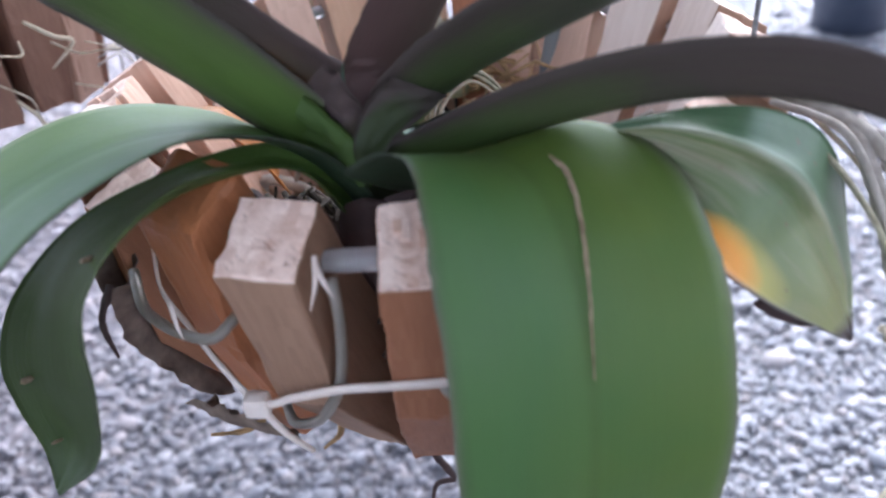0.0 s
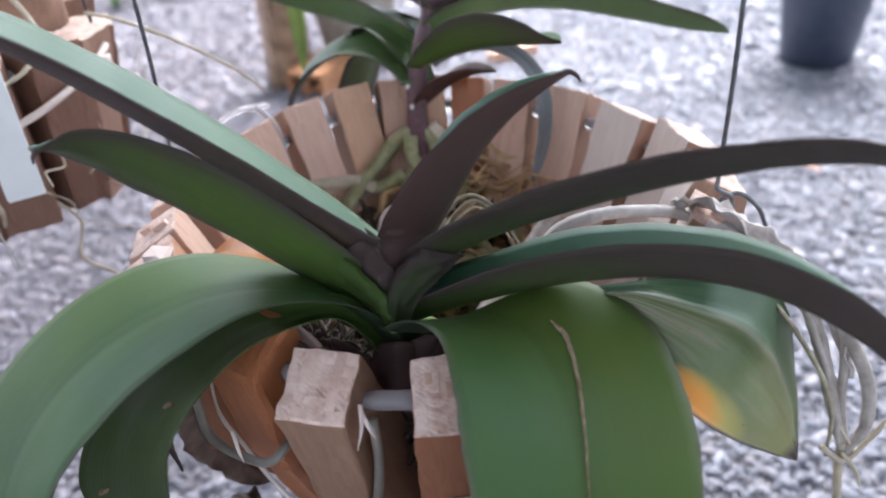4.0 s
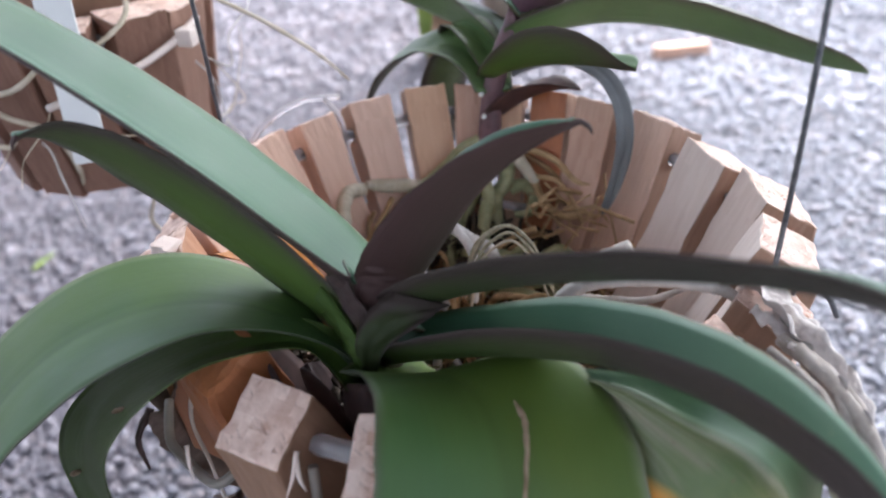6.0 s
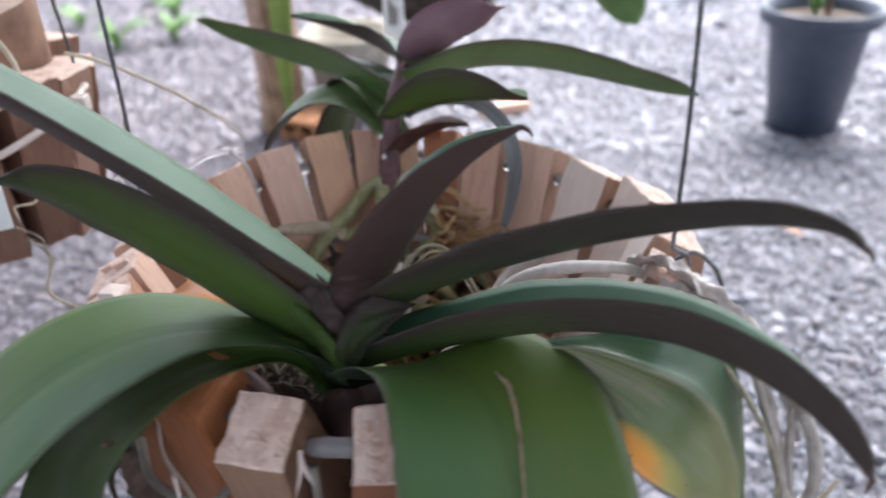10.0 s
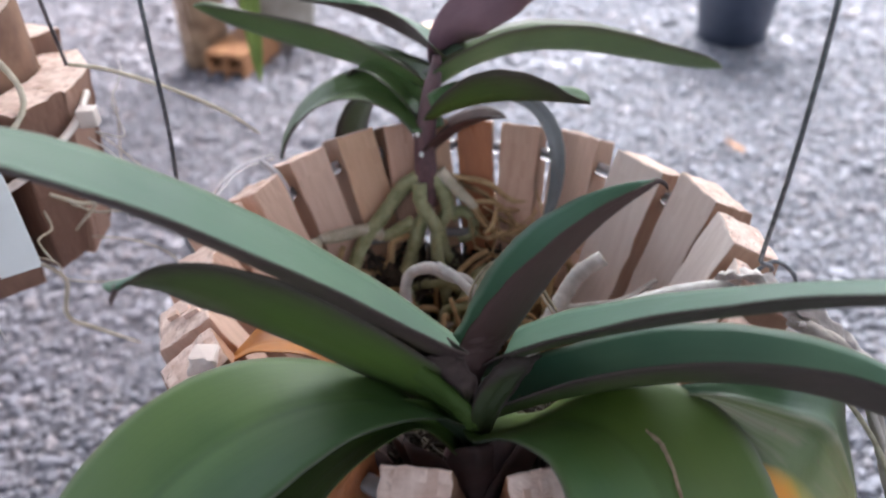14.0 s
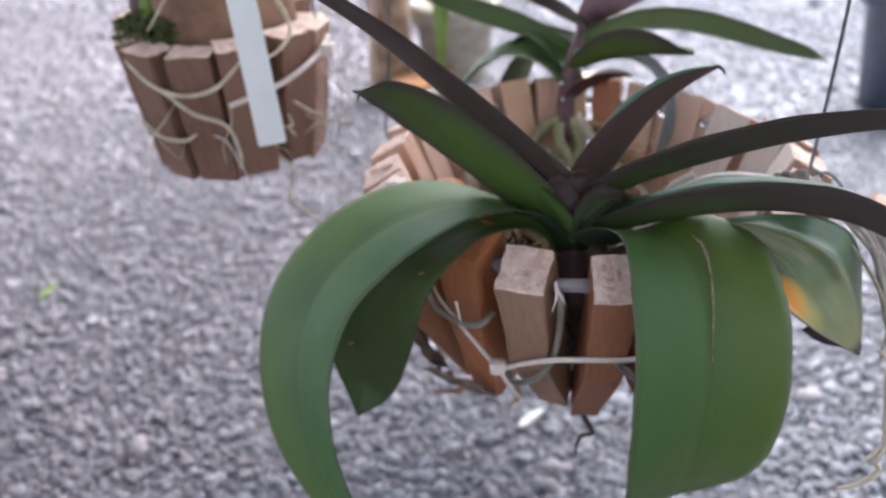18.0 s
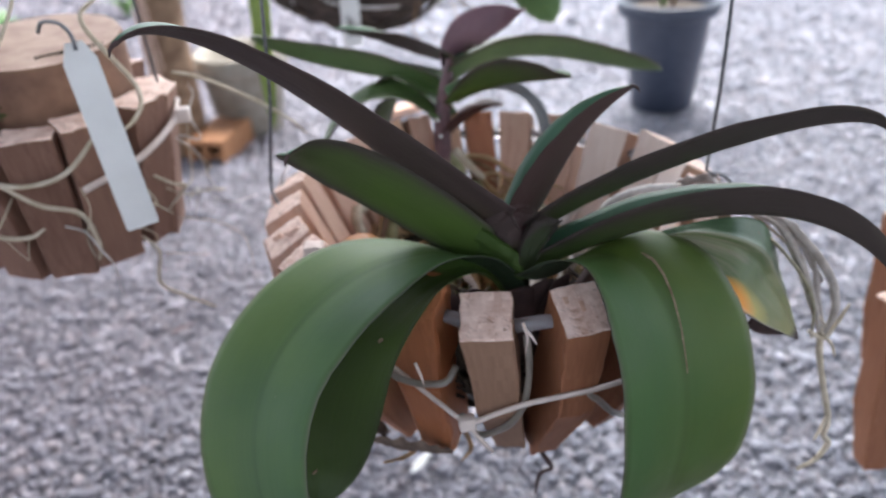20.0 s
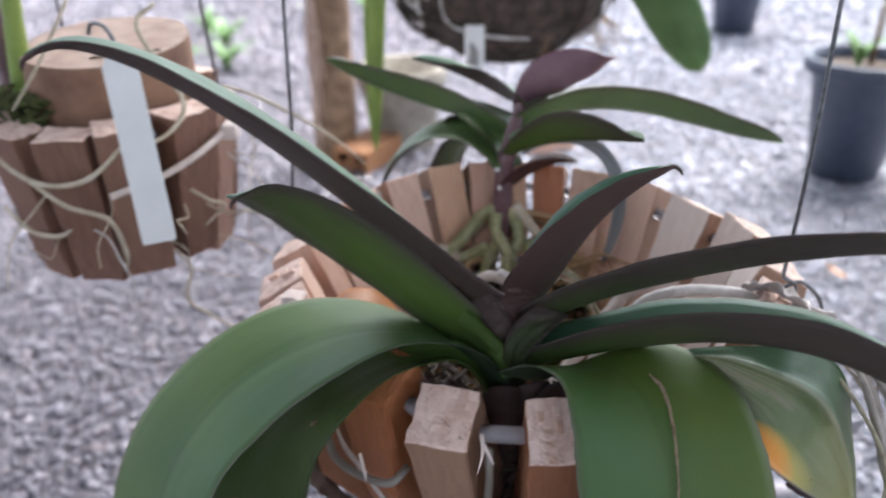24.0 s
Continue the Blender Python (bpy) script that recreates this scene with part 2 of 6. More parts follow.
PATCH = (0.54, 0.96)
top_sick = sick_leaf_material()


def wood_material(name, dark, mid, light, rough=0.7, along=(300.0, 26.0, 1.0)):
    m, nt, b = material(name, rough)
    info = nt.nodes.new("ShaderNodeObjectInfo")
    tc = nt.nodes.new("ShaderNodeTexCoord")
    off = nt.nodes.new("ShaderNodeVectorMath")
    off.operation = "ADD"
    nt.links.new(tc.outputs["UV"], off.inputs[0])
    sh = nt.nodes.new("ShaderNodeCombineXYZ")
    nt.links.new(math_node(nt, "MULTIPLY", info.outputs["Random"], 37.0), sh.inputs[0])
    nt.links.new(math_node(nt, "MULTIPLY", info.outputs["Random"], 91.0), sh.inputs[2])
    nt.links.new(sh.outputs[0], off.inputs[1])
    grain = noise_tex(nt, 1.0, 5.0, off.outputs[0], 0.6, along)
    blot = noise_tex(nt, 45.0, 3.0, off.outputs[0])
    col = ramp(nt, grain, [(0.2, dark), (0.5, mid), (0.85, light)])
    col = mix(nt, math_node(nt, "MULTIPLY", blot, 0.40), col, dark, "MULTIPLY")
    col = mix(nt, 0.5, col, ramp(nt, info.outputs["Random"], [(0.0, dark), (0.5, mid), (1.0, light)]))
    nt.links.new(col, b.inputs["Base Color"])
    bump(nt, b, grain, 0.3, 0.001)
    return m


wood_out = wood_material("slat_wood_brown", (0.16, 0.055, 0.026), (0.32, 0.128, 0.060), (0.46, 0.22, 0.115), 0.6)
# Paler inner wood; the light on inner faces is partly in this colour.
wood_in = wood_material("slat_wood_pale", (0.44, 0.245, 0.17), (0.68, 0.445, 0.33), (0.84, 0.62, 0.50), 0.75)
# Paler wood of the right slats, with direct light added to its tone.
wood_pale = wood_material("slat_wood_palest", (0.62, 0.47, 0.40), (0.80, 0.66, 0.58), (0.90, 0.79, 0.73), 0.8)
wood_tan = wood_material("slat_wood_tan", (0.30, 0.135, 0.075), (0.59, 0.335, 0.20), (0.75, 0.50, 0.34), 0.75)
wood_old = wood_material("slat_wood_weathered", (0.125, 0.056, 0.037), (0.25, 0.130, 0.086), (0.37, 0.220, 0.155), 0.75)
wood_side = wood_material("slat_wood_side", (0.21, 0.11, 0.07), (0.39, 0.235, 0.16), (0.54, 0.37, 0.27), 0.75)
wood_ochre = wood_material("slat_wood_ochre", (0.16, 0.084, 0.048), (0.31, 0.178, 0.112), (0.43, 0.268, 0.175), 0.65)
wood_orange = wood_material("slat_wood_orange", (0.22, 0.068, 0.024), (0.42, 0.145, 0.055), (0.55, 0.23, 0.10), 0.5)


def plain_material(name, a, b_, scale=60.0, rough=0.5, metal=0.0, bumps=0.2, dist=0.001):
    m, nt, b = material(name, rough, metal)
    n = noise_tex(nt, scale, 5.0)
    nt.links.new(ramp(nt, n, [(0.3, a), (0.7, b_)]), b.inputs["Base Color"])
    bump(nt, b, n, bumps, dist)
    return m


def saw_cut_material(name):
    """Bleached rough end grain with torn brown scratches and stains, each cut different."""
    m, nt, b = material(name, 0.85)
    info = nt.nodes.new("ShaderNodeObjectInfo")
    tc = nt.nodes.new("ShaderNodeTexCoord")
    at = nt.nodes.new("ShaderNodeVectorMath")
    at.operation = "ADD"
    nt.links.new(tc.outputs["UV"], at.inputs[0])
    sh = nt.nodes.new("ShaderNodeCombineXYZ")
    nt.links.new(math_node(nt, "MULTIPLY", info.outputs["Random"], 23.0), sh.inputs[0])
    nt.links.new(math_node(nt, "MULTIPLY", info.outputs["Random"], 57.0), sh.inputs[1])
    nt.links.new(sh.outputs[0], at.inputs[1])
    turn = nt.nodes.new("ShaderNodeVectorRotate")
    turn.rotation_type = "Z_AXIS"
    turn.inputs["Angle"].default_value = 0.6
    nt.links.new(at.outputs[0], turn.inputs["Vector"])
    fibre = noise_tex(nt, 1.0, 5.0, turn.outputs[0], 0.6, (520.0, 70.0, 1.0))
    blot = noise_tex(nt, 75.0, 4.0, at.outputs[0])
    tone = noise_tex(nt, 110.0, 5.0, at.outputs[0])
    col = ramp(nt, tone, [(0.3, (0.60, 0.39, 0.30)), (0.7, (0.92, 0.73, 0.63))])
    torn = math_node(nt, "MULTIPLY", ramp(nt, fibre, [(0.54, (0, 0, 0)), (0.66, (1, 1, 1))]), ramp(nt, blot, [(0.46, (0, 0, 0)), (0.60, (1, 1, 1))]))
    col = mix(nt, math_node(nt, "MULTIPLY", torn, 0.8), col, (0.25, 0.12, 0.08))
    col = mix(nt, ramp(nt, blot, [(0.58, (0, 0, 0)), (0.72, (0.7, 0.7, 0.7))]), col, (0.46, 0.24, 0.15))
    nt.links.new(col, b.inputs["Base Color"])
    bump(nt, b, math_node(nt, "ADD", tone, math_node(nt, "MULTIPLY", fibre, 0.8)), 0.6, 0.0012)
    return m


skin_mat = plain_material("bleached_root_skin", (0.46, 0.40, 0.37), (0.76, 0.70, 0.66), 170.0, 0.85, bumps=0.7, dist=0.002)
wood_end = saw_cut_material("slat_end_grain")
tube_mat = plain_material("clear_tube", (0.80, 0.74, 0.75), (0.92, 0.87, 0.88), 90.0, 0.07)
tube_mat.node_tree.nodes["Principled BSDF"].inputs["Transmission Weight"].default_value = 0.68
loop_mat = plain_material("grey_tubing", (0.24, 0.21, 0.17), (0.36, 0.32, 0.27), 90.0, 0.3)
loop_mat.node_tree.nodes["Principled BSDF"].inputs["Transmission Weight"].default_value = 0.35
tie_mat = plain_material("white_nylon", (0.64, 0.53, 0.46), (0.80, 0.69, 0.62), 80.0, 0.42)
wire_mat = plain_material("galvanised_wire", (0.10, 0.10, 0.11), (0.22, 0.22, 0.23), 300.0, 0.45, 0.6)
root_green = plain_material("live_root_green", (0.20, 0.205, 0.085), (0.42, 0.40, 0.23), 130.0, 0.6, bumps=0.4)
root_white = plain_material("dry_root_white", (0.44, 0.40, 0.36), (0.68, 0.64, 0.60), 140.0, 0.8, bumps=0.6)
root_brown = plain_material("dead_root_brown", (0.16, 0.09, 0.04), (0.38, 0.23, 0.11), 140.0, 0.85, bumps=0.7)
root_tan = plain_material("dry_root_tan", (0.30, 0.18, 0.08), (0.56, 0.38, 0.20), 140.0, 0.8, bumps=0.6)
root_dry = plain_material("dry_root_olive", (0.20, 0.17, 0.11), (0.46, 0.41, 0.29), 240.0, 0.85, bumps=0.7)
root_grey = plain_material("dry_root_grey", (0.29, 0.25, 0.21), (0.52, 0.46, 0.41), 150.0, 0.85, bumps=0.7)
root_cord = plain_material("cream_root", (0.42, 0.35, 0.24), (0.62, 0.54, 0.42), 140.0, 0.8, bumps=0.5)
fibre_mat = plain_material("dark_fibre", (0.02, 0.016, 0.012), (0.09, 0.065, 0.045), 120.0, 0.95, bumps=0.9, dist=0.004)
moss_mat = plain_material("moss", (0.035, 0.05, 0.012), (0.12, 0.13, 0.04), 150.0, 0.95, bumps=0.9, dist=0.003)
stem_mat = plain_material("stem_purple_brown", (0.070, 0.034, 0.040), (0.16, 0.078, 0.085), 130.0, 0.5, bumps=0.4)
scar_mat = plain_material("dry_scar", (0.16, 0.105, 0.06), (0.38, 0.28, 0.19), 300.0, 0.9, bumps=0.6)
tag_mat = plain_material("white_plastic_tag", (0.72, 0.71, 0.68), (0.79, 0.78, 0.75), 40.0, 0.5, bumps=0.05)
pot_mat = plain_material("black_plastic", (0.030, 0.038, 0.062), (0.046, 0.056, 0.084), 50.0, 0.45)
soil_mat = plain_material("potting_soil", (0.03, 0.02, 0.014), (0.10, 0.07, 0.05), 120.0, 0.95, bumps=0.9, dist=0.006)
bark_mat = plain_material("log_bark", (0.10, 0.055, 0.03), (0.32, 0.21, 0.13), 26.0, 0.9, bumps=0.8, dist=0.008)
log_mat = plain_material("log_wood_brown", (0.13, 0.06, 0.035), (0.28, 0.15, 0.09), 40.0, 0.7)
log_end = plain_material("log_cut_pale", (0.38, 0.25, 0.19), (0.60, 0.44, 0.35), 50.0, 0.85, bumps=0.4)
brick_mat = plain_material("fired_clay", (0.20, 0.085, 0.035), (0.36, 0.17, 0.075), 60.0, 0.85, bumps=0.6)
block_mat = plain_material("grey_cement", (0.26, 0.24, 0.22), (0.46, 0.44, 0.41), 40.0, 0.9, bumps=0.6)
cement_mat = plain_material("old_beige_cement", (0.20, 0.175, 0.14), (0.34, 0.31, 0.26), 30.0, 0.9, bumps=0.6)
wall_mat = plain_material("whitewash", (0.62, 0.61, 0.60), (0.76, 0.75, 0.74), 6.0, 0.9, bumps=0.3)
orange_leaf = plain_material("dead_leaf_orange", (0.26, 0.085, 0.012), (0.44, 0.17, 0.03), 60.0, 0.5)
dead_leaf = plain_material("dead_leaf_brown", (0.04, 0.022, 0.02), (0.09, 0.05, 0.045), 80.0, 0.7)
bract_mat = plain_material("dying_leaf_red", (0.036, 0.016, 0.015), (0.085, 0.036, 0.032), 90.0, 0.5, bumps=0.4)
husk_leaf = plain_material("dry_husk_brown", (0.09, 0.06, 0.045), (0.26, 0.19, 0.15), 90.0, 0.85, bumps=0.7)
weed_mat = plain_material("weed_green", (0.06, 0.14, 0.03), (0.14, 0.26, 0.06), 60.0, 0.6)
husk_mat = plain_material("coconut_husk", (0.025, 0.017, 0.014), (0.12, 0.085, 0.065), 70.0, 0.95, bumps=1.0, dist=0.005)


def gravel_material(name, joined):
    m, nt, b = material(name, 0.85)
    if joined:
        geo = nt.nodes.new("ShaderNodeNewGeometry")
        pick = geo.outputs["Random Per Island"]
    else:
        tc = nt.nodes.new("ShaderNodeTexCoord")
        v = nt.nodes.new("ShaderNodeTexVoronoi")
        v.inputs["Scale"].default_value = 85.0
        nt.links.new(tc.outputs["Object"], v.inputs["Vector"])
        sp = nt.nodes.new("ShaderNodeSeparateColor")
        nt.links.new(v.outputs["Color"], sp.inputs[0])
        pick = sp.outputs[0]
    col = ramp(nt, pick, [(0.0, (0.11, 0.11, 0.13)), (0.22, (0.165, 0.165, 0.195)), (0.5, (0.22, 0.22, 0.26)), (0.68, (0.29, 0.242, 0.242)), (0.80, (0.255, 0.25, 0.29)), (0.94, (0.335, 0.325, 0.35)), (1.0, (0.52, 0.51, 0.54))])
    # Bare ground is multiplied darker for the shadows missing between stones.
    if not joined:
        col = mix(nt, 1.0, col, (0.82, 0.82, 0.82), "MULTIPLY")
    n = noise_tex(nt, 240.0, 4.0)
    col = mix(nt, 0.45, col, ramp(nt, n, [(0.3, (0.175, 0.175, 0.20)), (0.7, (0.335, 0.335, 0.37))]))
    # reddish dust trodden into the gravel on the side of the post
    place = nt.nodes.new("ShaderNodeTexCoord").outputs["Object"]
    east = nt.nodes.new("ShaderNodeSeparateXYZ")
    nt.links.new(place, east.inputs[0])
    edge = math_node(nt, "ADD", math_node(nt, "MULTIPLY", east.outputs[0], 0.8), math_node(nt, "MULTIPLY", noise_tex(nt, 2.2, 4.0, place), 0.9))
    col = mix(nt, ramp(nt, edge, [(0.10, (1, 1, 1)), (0.62, (0, 0, 0))]), col, (0.745, 0.69, 0.69), "MULTIPLY")
    nt.links.new(col, b.inputs["Base Color"])
    if joined:
        bump(nt, b, n, 0.6, 0.002)
    else:
        bump(nt, b, v.outputs["Distance"], 1.0, 0.012)
        b.inputs["Normal"].links[0].from_node.invert = True
    return m


stone_mat = gravel_material("gravel_stone", True)
ground_mat = gravel_material("gravel_ground", False)


# ---- building helpers ----
def mesh_data(name, verts, faces, mats, slots=None, uvs=None, smooth=True):
    me = bpy.data.meshes.new(name)
    me.from_pydata([tuple(map(float, v)) for v in verts], [], faces)
    for m in mats if isinstance(mats, (list, tuple)) else [mats]:
        me.materials.append(m)
    if slots is not None:
        me.polygons.foreach_set("material_index", slots)
    if uvs is not None:
        layer = me.uv_layers.new(name="UVMap")
        flat = np.array([uvs[v] for f in faces for v in f], dtype=np.float32).ravel()
        layer.data.foreach_set("uv", flat)
    me.polygons.foreach_set("use_smooth", [smooth] * len(me.polygons))
    me.update()
    return me


def thing(name, at, label, category, group="", kind=""):
    ob = new(name)
    ob.location = at
    ob.empty_display_size = 0.02
    return tagged(ob, label, category, group, kind)


def base_of(ob):
    p = Vector((0, 0, 0))
    while ob is not None:
        p += ob.location
        ob = ob.parent
    return p


def part(name, verts, faces, mats, parent=None, label="", slots=None, uvs=None, smooth=True):
    """One mesh from world places, as a part of a thing (or a thing by itself)."""
    o = base_of(parent)
    ob = new(name, mesh_data(name, [(v[0] - o.x, v[1] - o.y, v[2] - o.z) for v in verts], faces, mats, slots, uvs, smooth))
    ob.parent = parent
    return tagged(ob, label) if label else ob


def bezier(c, n):
    s = np.linspace(0, 1, n)
    b = np.stack([(1 - s) ** 3, 3 * s * (1 - s) ** 2, 3 * s * s * (1 - s), s ** 3], 1)
    return b @ np.array(c, float)


def smooth_line(pts, n):
    """A Catmull-Rom line through points."""
    p = np.array(pts, float)
    p = np.vstack([2 * p[0] - p[1], p, 2 * p[-1] - p[-2]])
    out, k = [], len(p) - 3
    for s in np.linspace(0, k - 1e-6, n):
        i, u = int(s), s - int(s)
        a, b, c, d = p[i:i + 4]
        out.append(0.5 * (2 * b + (c - a) * u + (2 * a - 5 * b + 4 * c - d) * u * u + (3 * b - a - 3 * c + d) * u ** 3))
    return np.array(out)


def tube(line, radius, sides=8, taper=None, wobble=0.0, seed=0, closed=False):
    """Rings along a line; radius may vary along it."""
    rng = np.random.RandomState(seed)
    line = np.array(line, float)
    n = len(line)
    verts, faces = [], []
    t = np.gradient(line, axis=0)
    t /= np.linalg.norm(t, axis=1, keepdims=True) + 1e-12
    up = np.array([0, 0, 1.0]) if abs(t[0][2]) < 0.9 else np.array([1.0, 0, 0])
    side = np.cross(t[0], up)
    for i in range(n):
        side = side - t[i] * (side @ t[i])
        side /= np.linalg.norm(side) + 1e-12
        nrm = np.cross(side, t[i])
        r = radius * (1 if taper is None else np.interp(i / (n - 1), np.linspace(0, 1, len(taper)), taper))
        r *= 1 + wobble * rng.uniform(-1, 1)
        for k in range(sides):
            a = 2 * math.pi * k / sides
            verts.append(line[i] + r * (math.cos(a) * side + math.sin(a) * nrm))
    last = n if closed else n - 1
    for i in range(last):
        for k in range(sides):
            j = (i + 1) % n
            faces.append((i * sides + k, j * sides + k, j * sides + (k + 1) % sides, i * sides + (k + 1) % sides))
    if not closed:
        faces.append(tuple(range(sides)))
        faces.append(tuple(reversed(range((n - 1) * sides, n * sides))))
    return verts, faces


def outline(s, b, p, q):
    return (b + (1 - b) * math.sin(math.pi / 2 * min(s / 0.4, 1))) * max(1 - s ** p, 0) ** q


def blade_frame(c, rolls, n):
    c = np.array(c, float)
    s = np.linspace(0, 1, n)
    x = bezier(c, n)
    d = np.stack([-3 * (1 - s) ** 2, 3 * (1 - s) ** 2 - 6 * s * (1 - s), 6 * s * (1 - s) - 3 * s * s, 3 * s * s], 1) @ c
    d /= np.linalg.norm(d, axis=1, keepdims=True) + 1e-12
    v = np.cross(d[0], (0, 0, 1.0))
    v /= np.linalg.norm(v) + 1e-9
    sides = []
    for i in range(n):
        v = v - d[i] * (v @ d[i])
        v /= np.linalg.norm(v) + 1e-9
        sides.append(v)
    side = np.array(sides)
    nrm = np.cross(side, d)
    r0, r1, r2 = rolls
    r = np.radians(r0 * (1 - s) * (1 - 2 * s) + r1 * 4 * s * (1 - s) + r2 * s * (2 * s - 1))[:, None]
    return s, x, side * np.cos(r) + nrm * np.sin(r), nrm * np.cos(r) - side * np.sin(r)


def blade_point(spec, s0, u, lift=0.0):
    c, w, rolls, fold, shape = spec
    s, x, sd, nm = blade_frame(c, rolls, 101)
    i = min(int(round(s0 * 100)), 100)
    f = radians(fold)
    ww = w * outline(s0, *shape)
    return x[i] + ww * (math.cos(f) * u * sd[i] + math.sin(f) * (math.sqrt(u * u + 0.03) - 0.17) * nm[i]) + lift * nm[i]


def blade(name, spec, mats, parent, label="", thick=0.0016, n=44, m=12, ripple=0.0006, seed=0, sheath=None, neck=0.0065):
    """A leaf blade with an upper and a lower skin and a closed rim; sheath: where its clasping base starts."""
    c, w, rolls, fold, shape = spec
    s, x, sd, nm = blade_frame(c, rolls, n)
    folds, wide = np.full(n, radians(fold)), [w * outline(min(v, 0.999), *shape) for v in s]
    if sheath is not None:
        k = 9
        d = x[1] - x[0]
        d = d / np.linalg.norm(d) * np.linalg.norm(np.array(sheath) - x[0]) * 0.5
        pre = bezier((sheath, np.array(sheath) + np.array((0, 0, 0.012)), x[0] - d, x[0]), k + 1)[:-1]
        x, sd, nm = np.vstack([pre, x]), np.vstack([np.repeat(sd[:1], k, 0), sd]), np.vstack([np.repeat(nm[:1], k, 0), nm])
        folds = np.concatenate([np.full(k, folds[0]), folds])
        wide = list(np.linspace(neck, wide[0], k)) + wide
        s = np.concatenate([np.zeros(k), s])
        n += k
    us = np.linspace(-1, 1, m + 1)
    verts, uvs = [], []
    for layer in (1, -1):
        for i in range(n):
            si, ww, f = s[i], wide[i], folds[i]
            for u in us:
                t = thick * (1 - 0.75 * u * u) * 0.5
                wave = ripple * noise.noise(Vector((si * 9.0, u * 2.0, seed * 7.3))) * (0.3 + abs(u))
                jag = 1 + 0.02 * noise.noise(Vector((si * 40.0, u * 3.0, seed * 3.1))) * abs(u) ** 4
                p = x[i] + ww * jag * (math.cos(f) * u * sd[i] + math.sin(f) * (math.sqrt(u * u + 0.03) - 0.17) * nm[i]) + (layer * t + wave) * nm[i]
                if layer > 0:
                    p = p - nm[i] * 0.0006 * math.exp(-(u / 0.06) ** 2)
                verts.append(p)
                uvs.append((si, (u + 1) / 2))
    faces, slots = [], []
    k = m + 1
    off = n * k
    for i in range(n - 1):
        for j in range(m):
            a = i * k + j
            faces.append((a, a + 1, a + k + 1, a + k))
            slots.append(0)
            faces.append((off + a, off + a + k, off + a + k + 1, off + a + 1))
            slots.append(1)
        for j, flip in ((0, False), (m, True)):
            a = i * k + j
            q = (a, a + k, off + a + k, off + a)
            faces.append(q[::-1] if flip else q)
            slots.append(1)
    for i in (0, n - 1):
        for j in range(m):
            a = i * k + j
            q = (a, off + a, off + a + 1, a + 1)
            faces.append(q if i == 0 else q[::-1])
            slots.append(1)
    return part(name, verts, faces, mats, parent, label, slots, uvs)


def ruled_blade(name, right, left, mats, parent, label="", thick=0.0018, camber=0.004, n=56, m=14, seed=0, ridge=0.0):
    """A leaf spanned between its two margins; ridge: a raised fold along it."""
    a, b = smooth_line(right, n), smooth_line(left, n)
    mid = (a + b) / 2
    t = np.gradient(mid, axis=0)
    nm = np.cross(a - b, t)
    nm /= np.linalg.norm(nm, axis=1, keepdims=True) + 1e-9
    verts, uvs = [], []
    for layer in (1, -1):
        for i in range(n):
            w = np.linalg.norm(a[i] - b[i])
            for j in range(m + 1):
                u = -1 + 2 * j / m
                lift = camber * min(1, w / 0.04) * (1 - u * u) + layer * thick * 0.5 * (1 - 0.75 * u * u) + 0.0012 * noise.noise(Vector((i / n * 8.0, u * 2.0, seed * 3.7)))
                lift += ridge * math.exp(-((u + 0.16) / 0.12) ** 2) * math.sin(math.pi * min(1.0, i / n * 1.1))
                p = mid[i] + (a[i] - b[i]) * u * 0.5 + nm[i] * lift
                if layer > 0:
                    p = p - nm[i] * 0.0006 * math.exp(-(u / 0.06) ** 2)
                verts.append(p)
                uvs.append((i / (n - 1), (u + 1) / 2))
    faces, slots = [], []
    k = m + 1
    off = n * k
    for i in range(n - 1):
        for j in range(m):
            q = i * k + j
            faces += [(q, q + 1, q + k + 1, q + k), (off + q, off + q + k, off + q + k + 1, off + q + 1)]
            slots += [0, 1]
        for j in (0, m):
            q = i * k + j
            faces.append((q, q + k, off + q + k, off + q) if j else (q, off + q, off + q + k, q + k))
            slots.append(1)
    return part(name, verts, faces, mats, parent, label, slots, uvs)


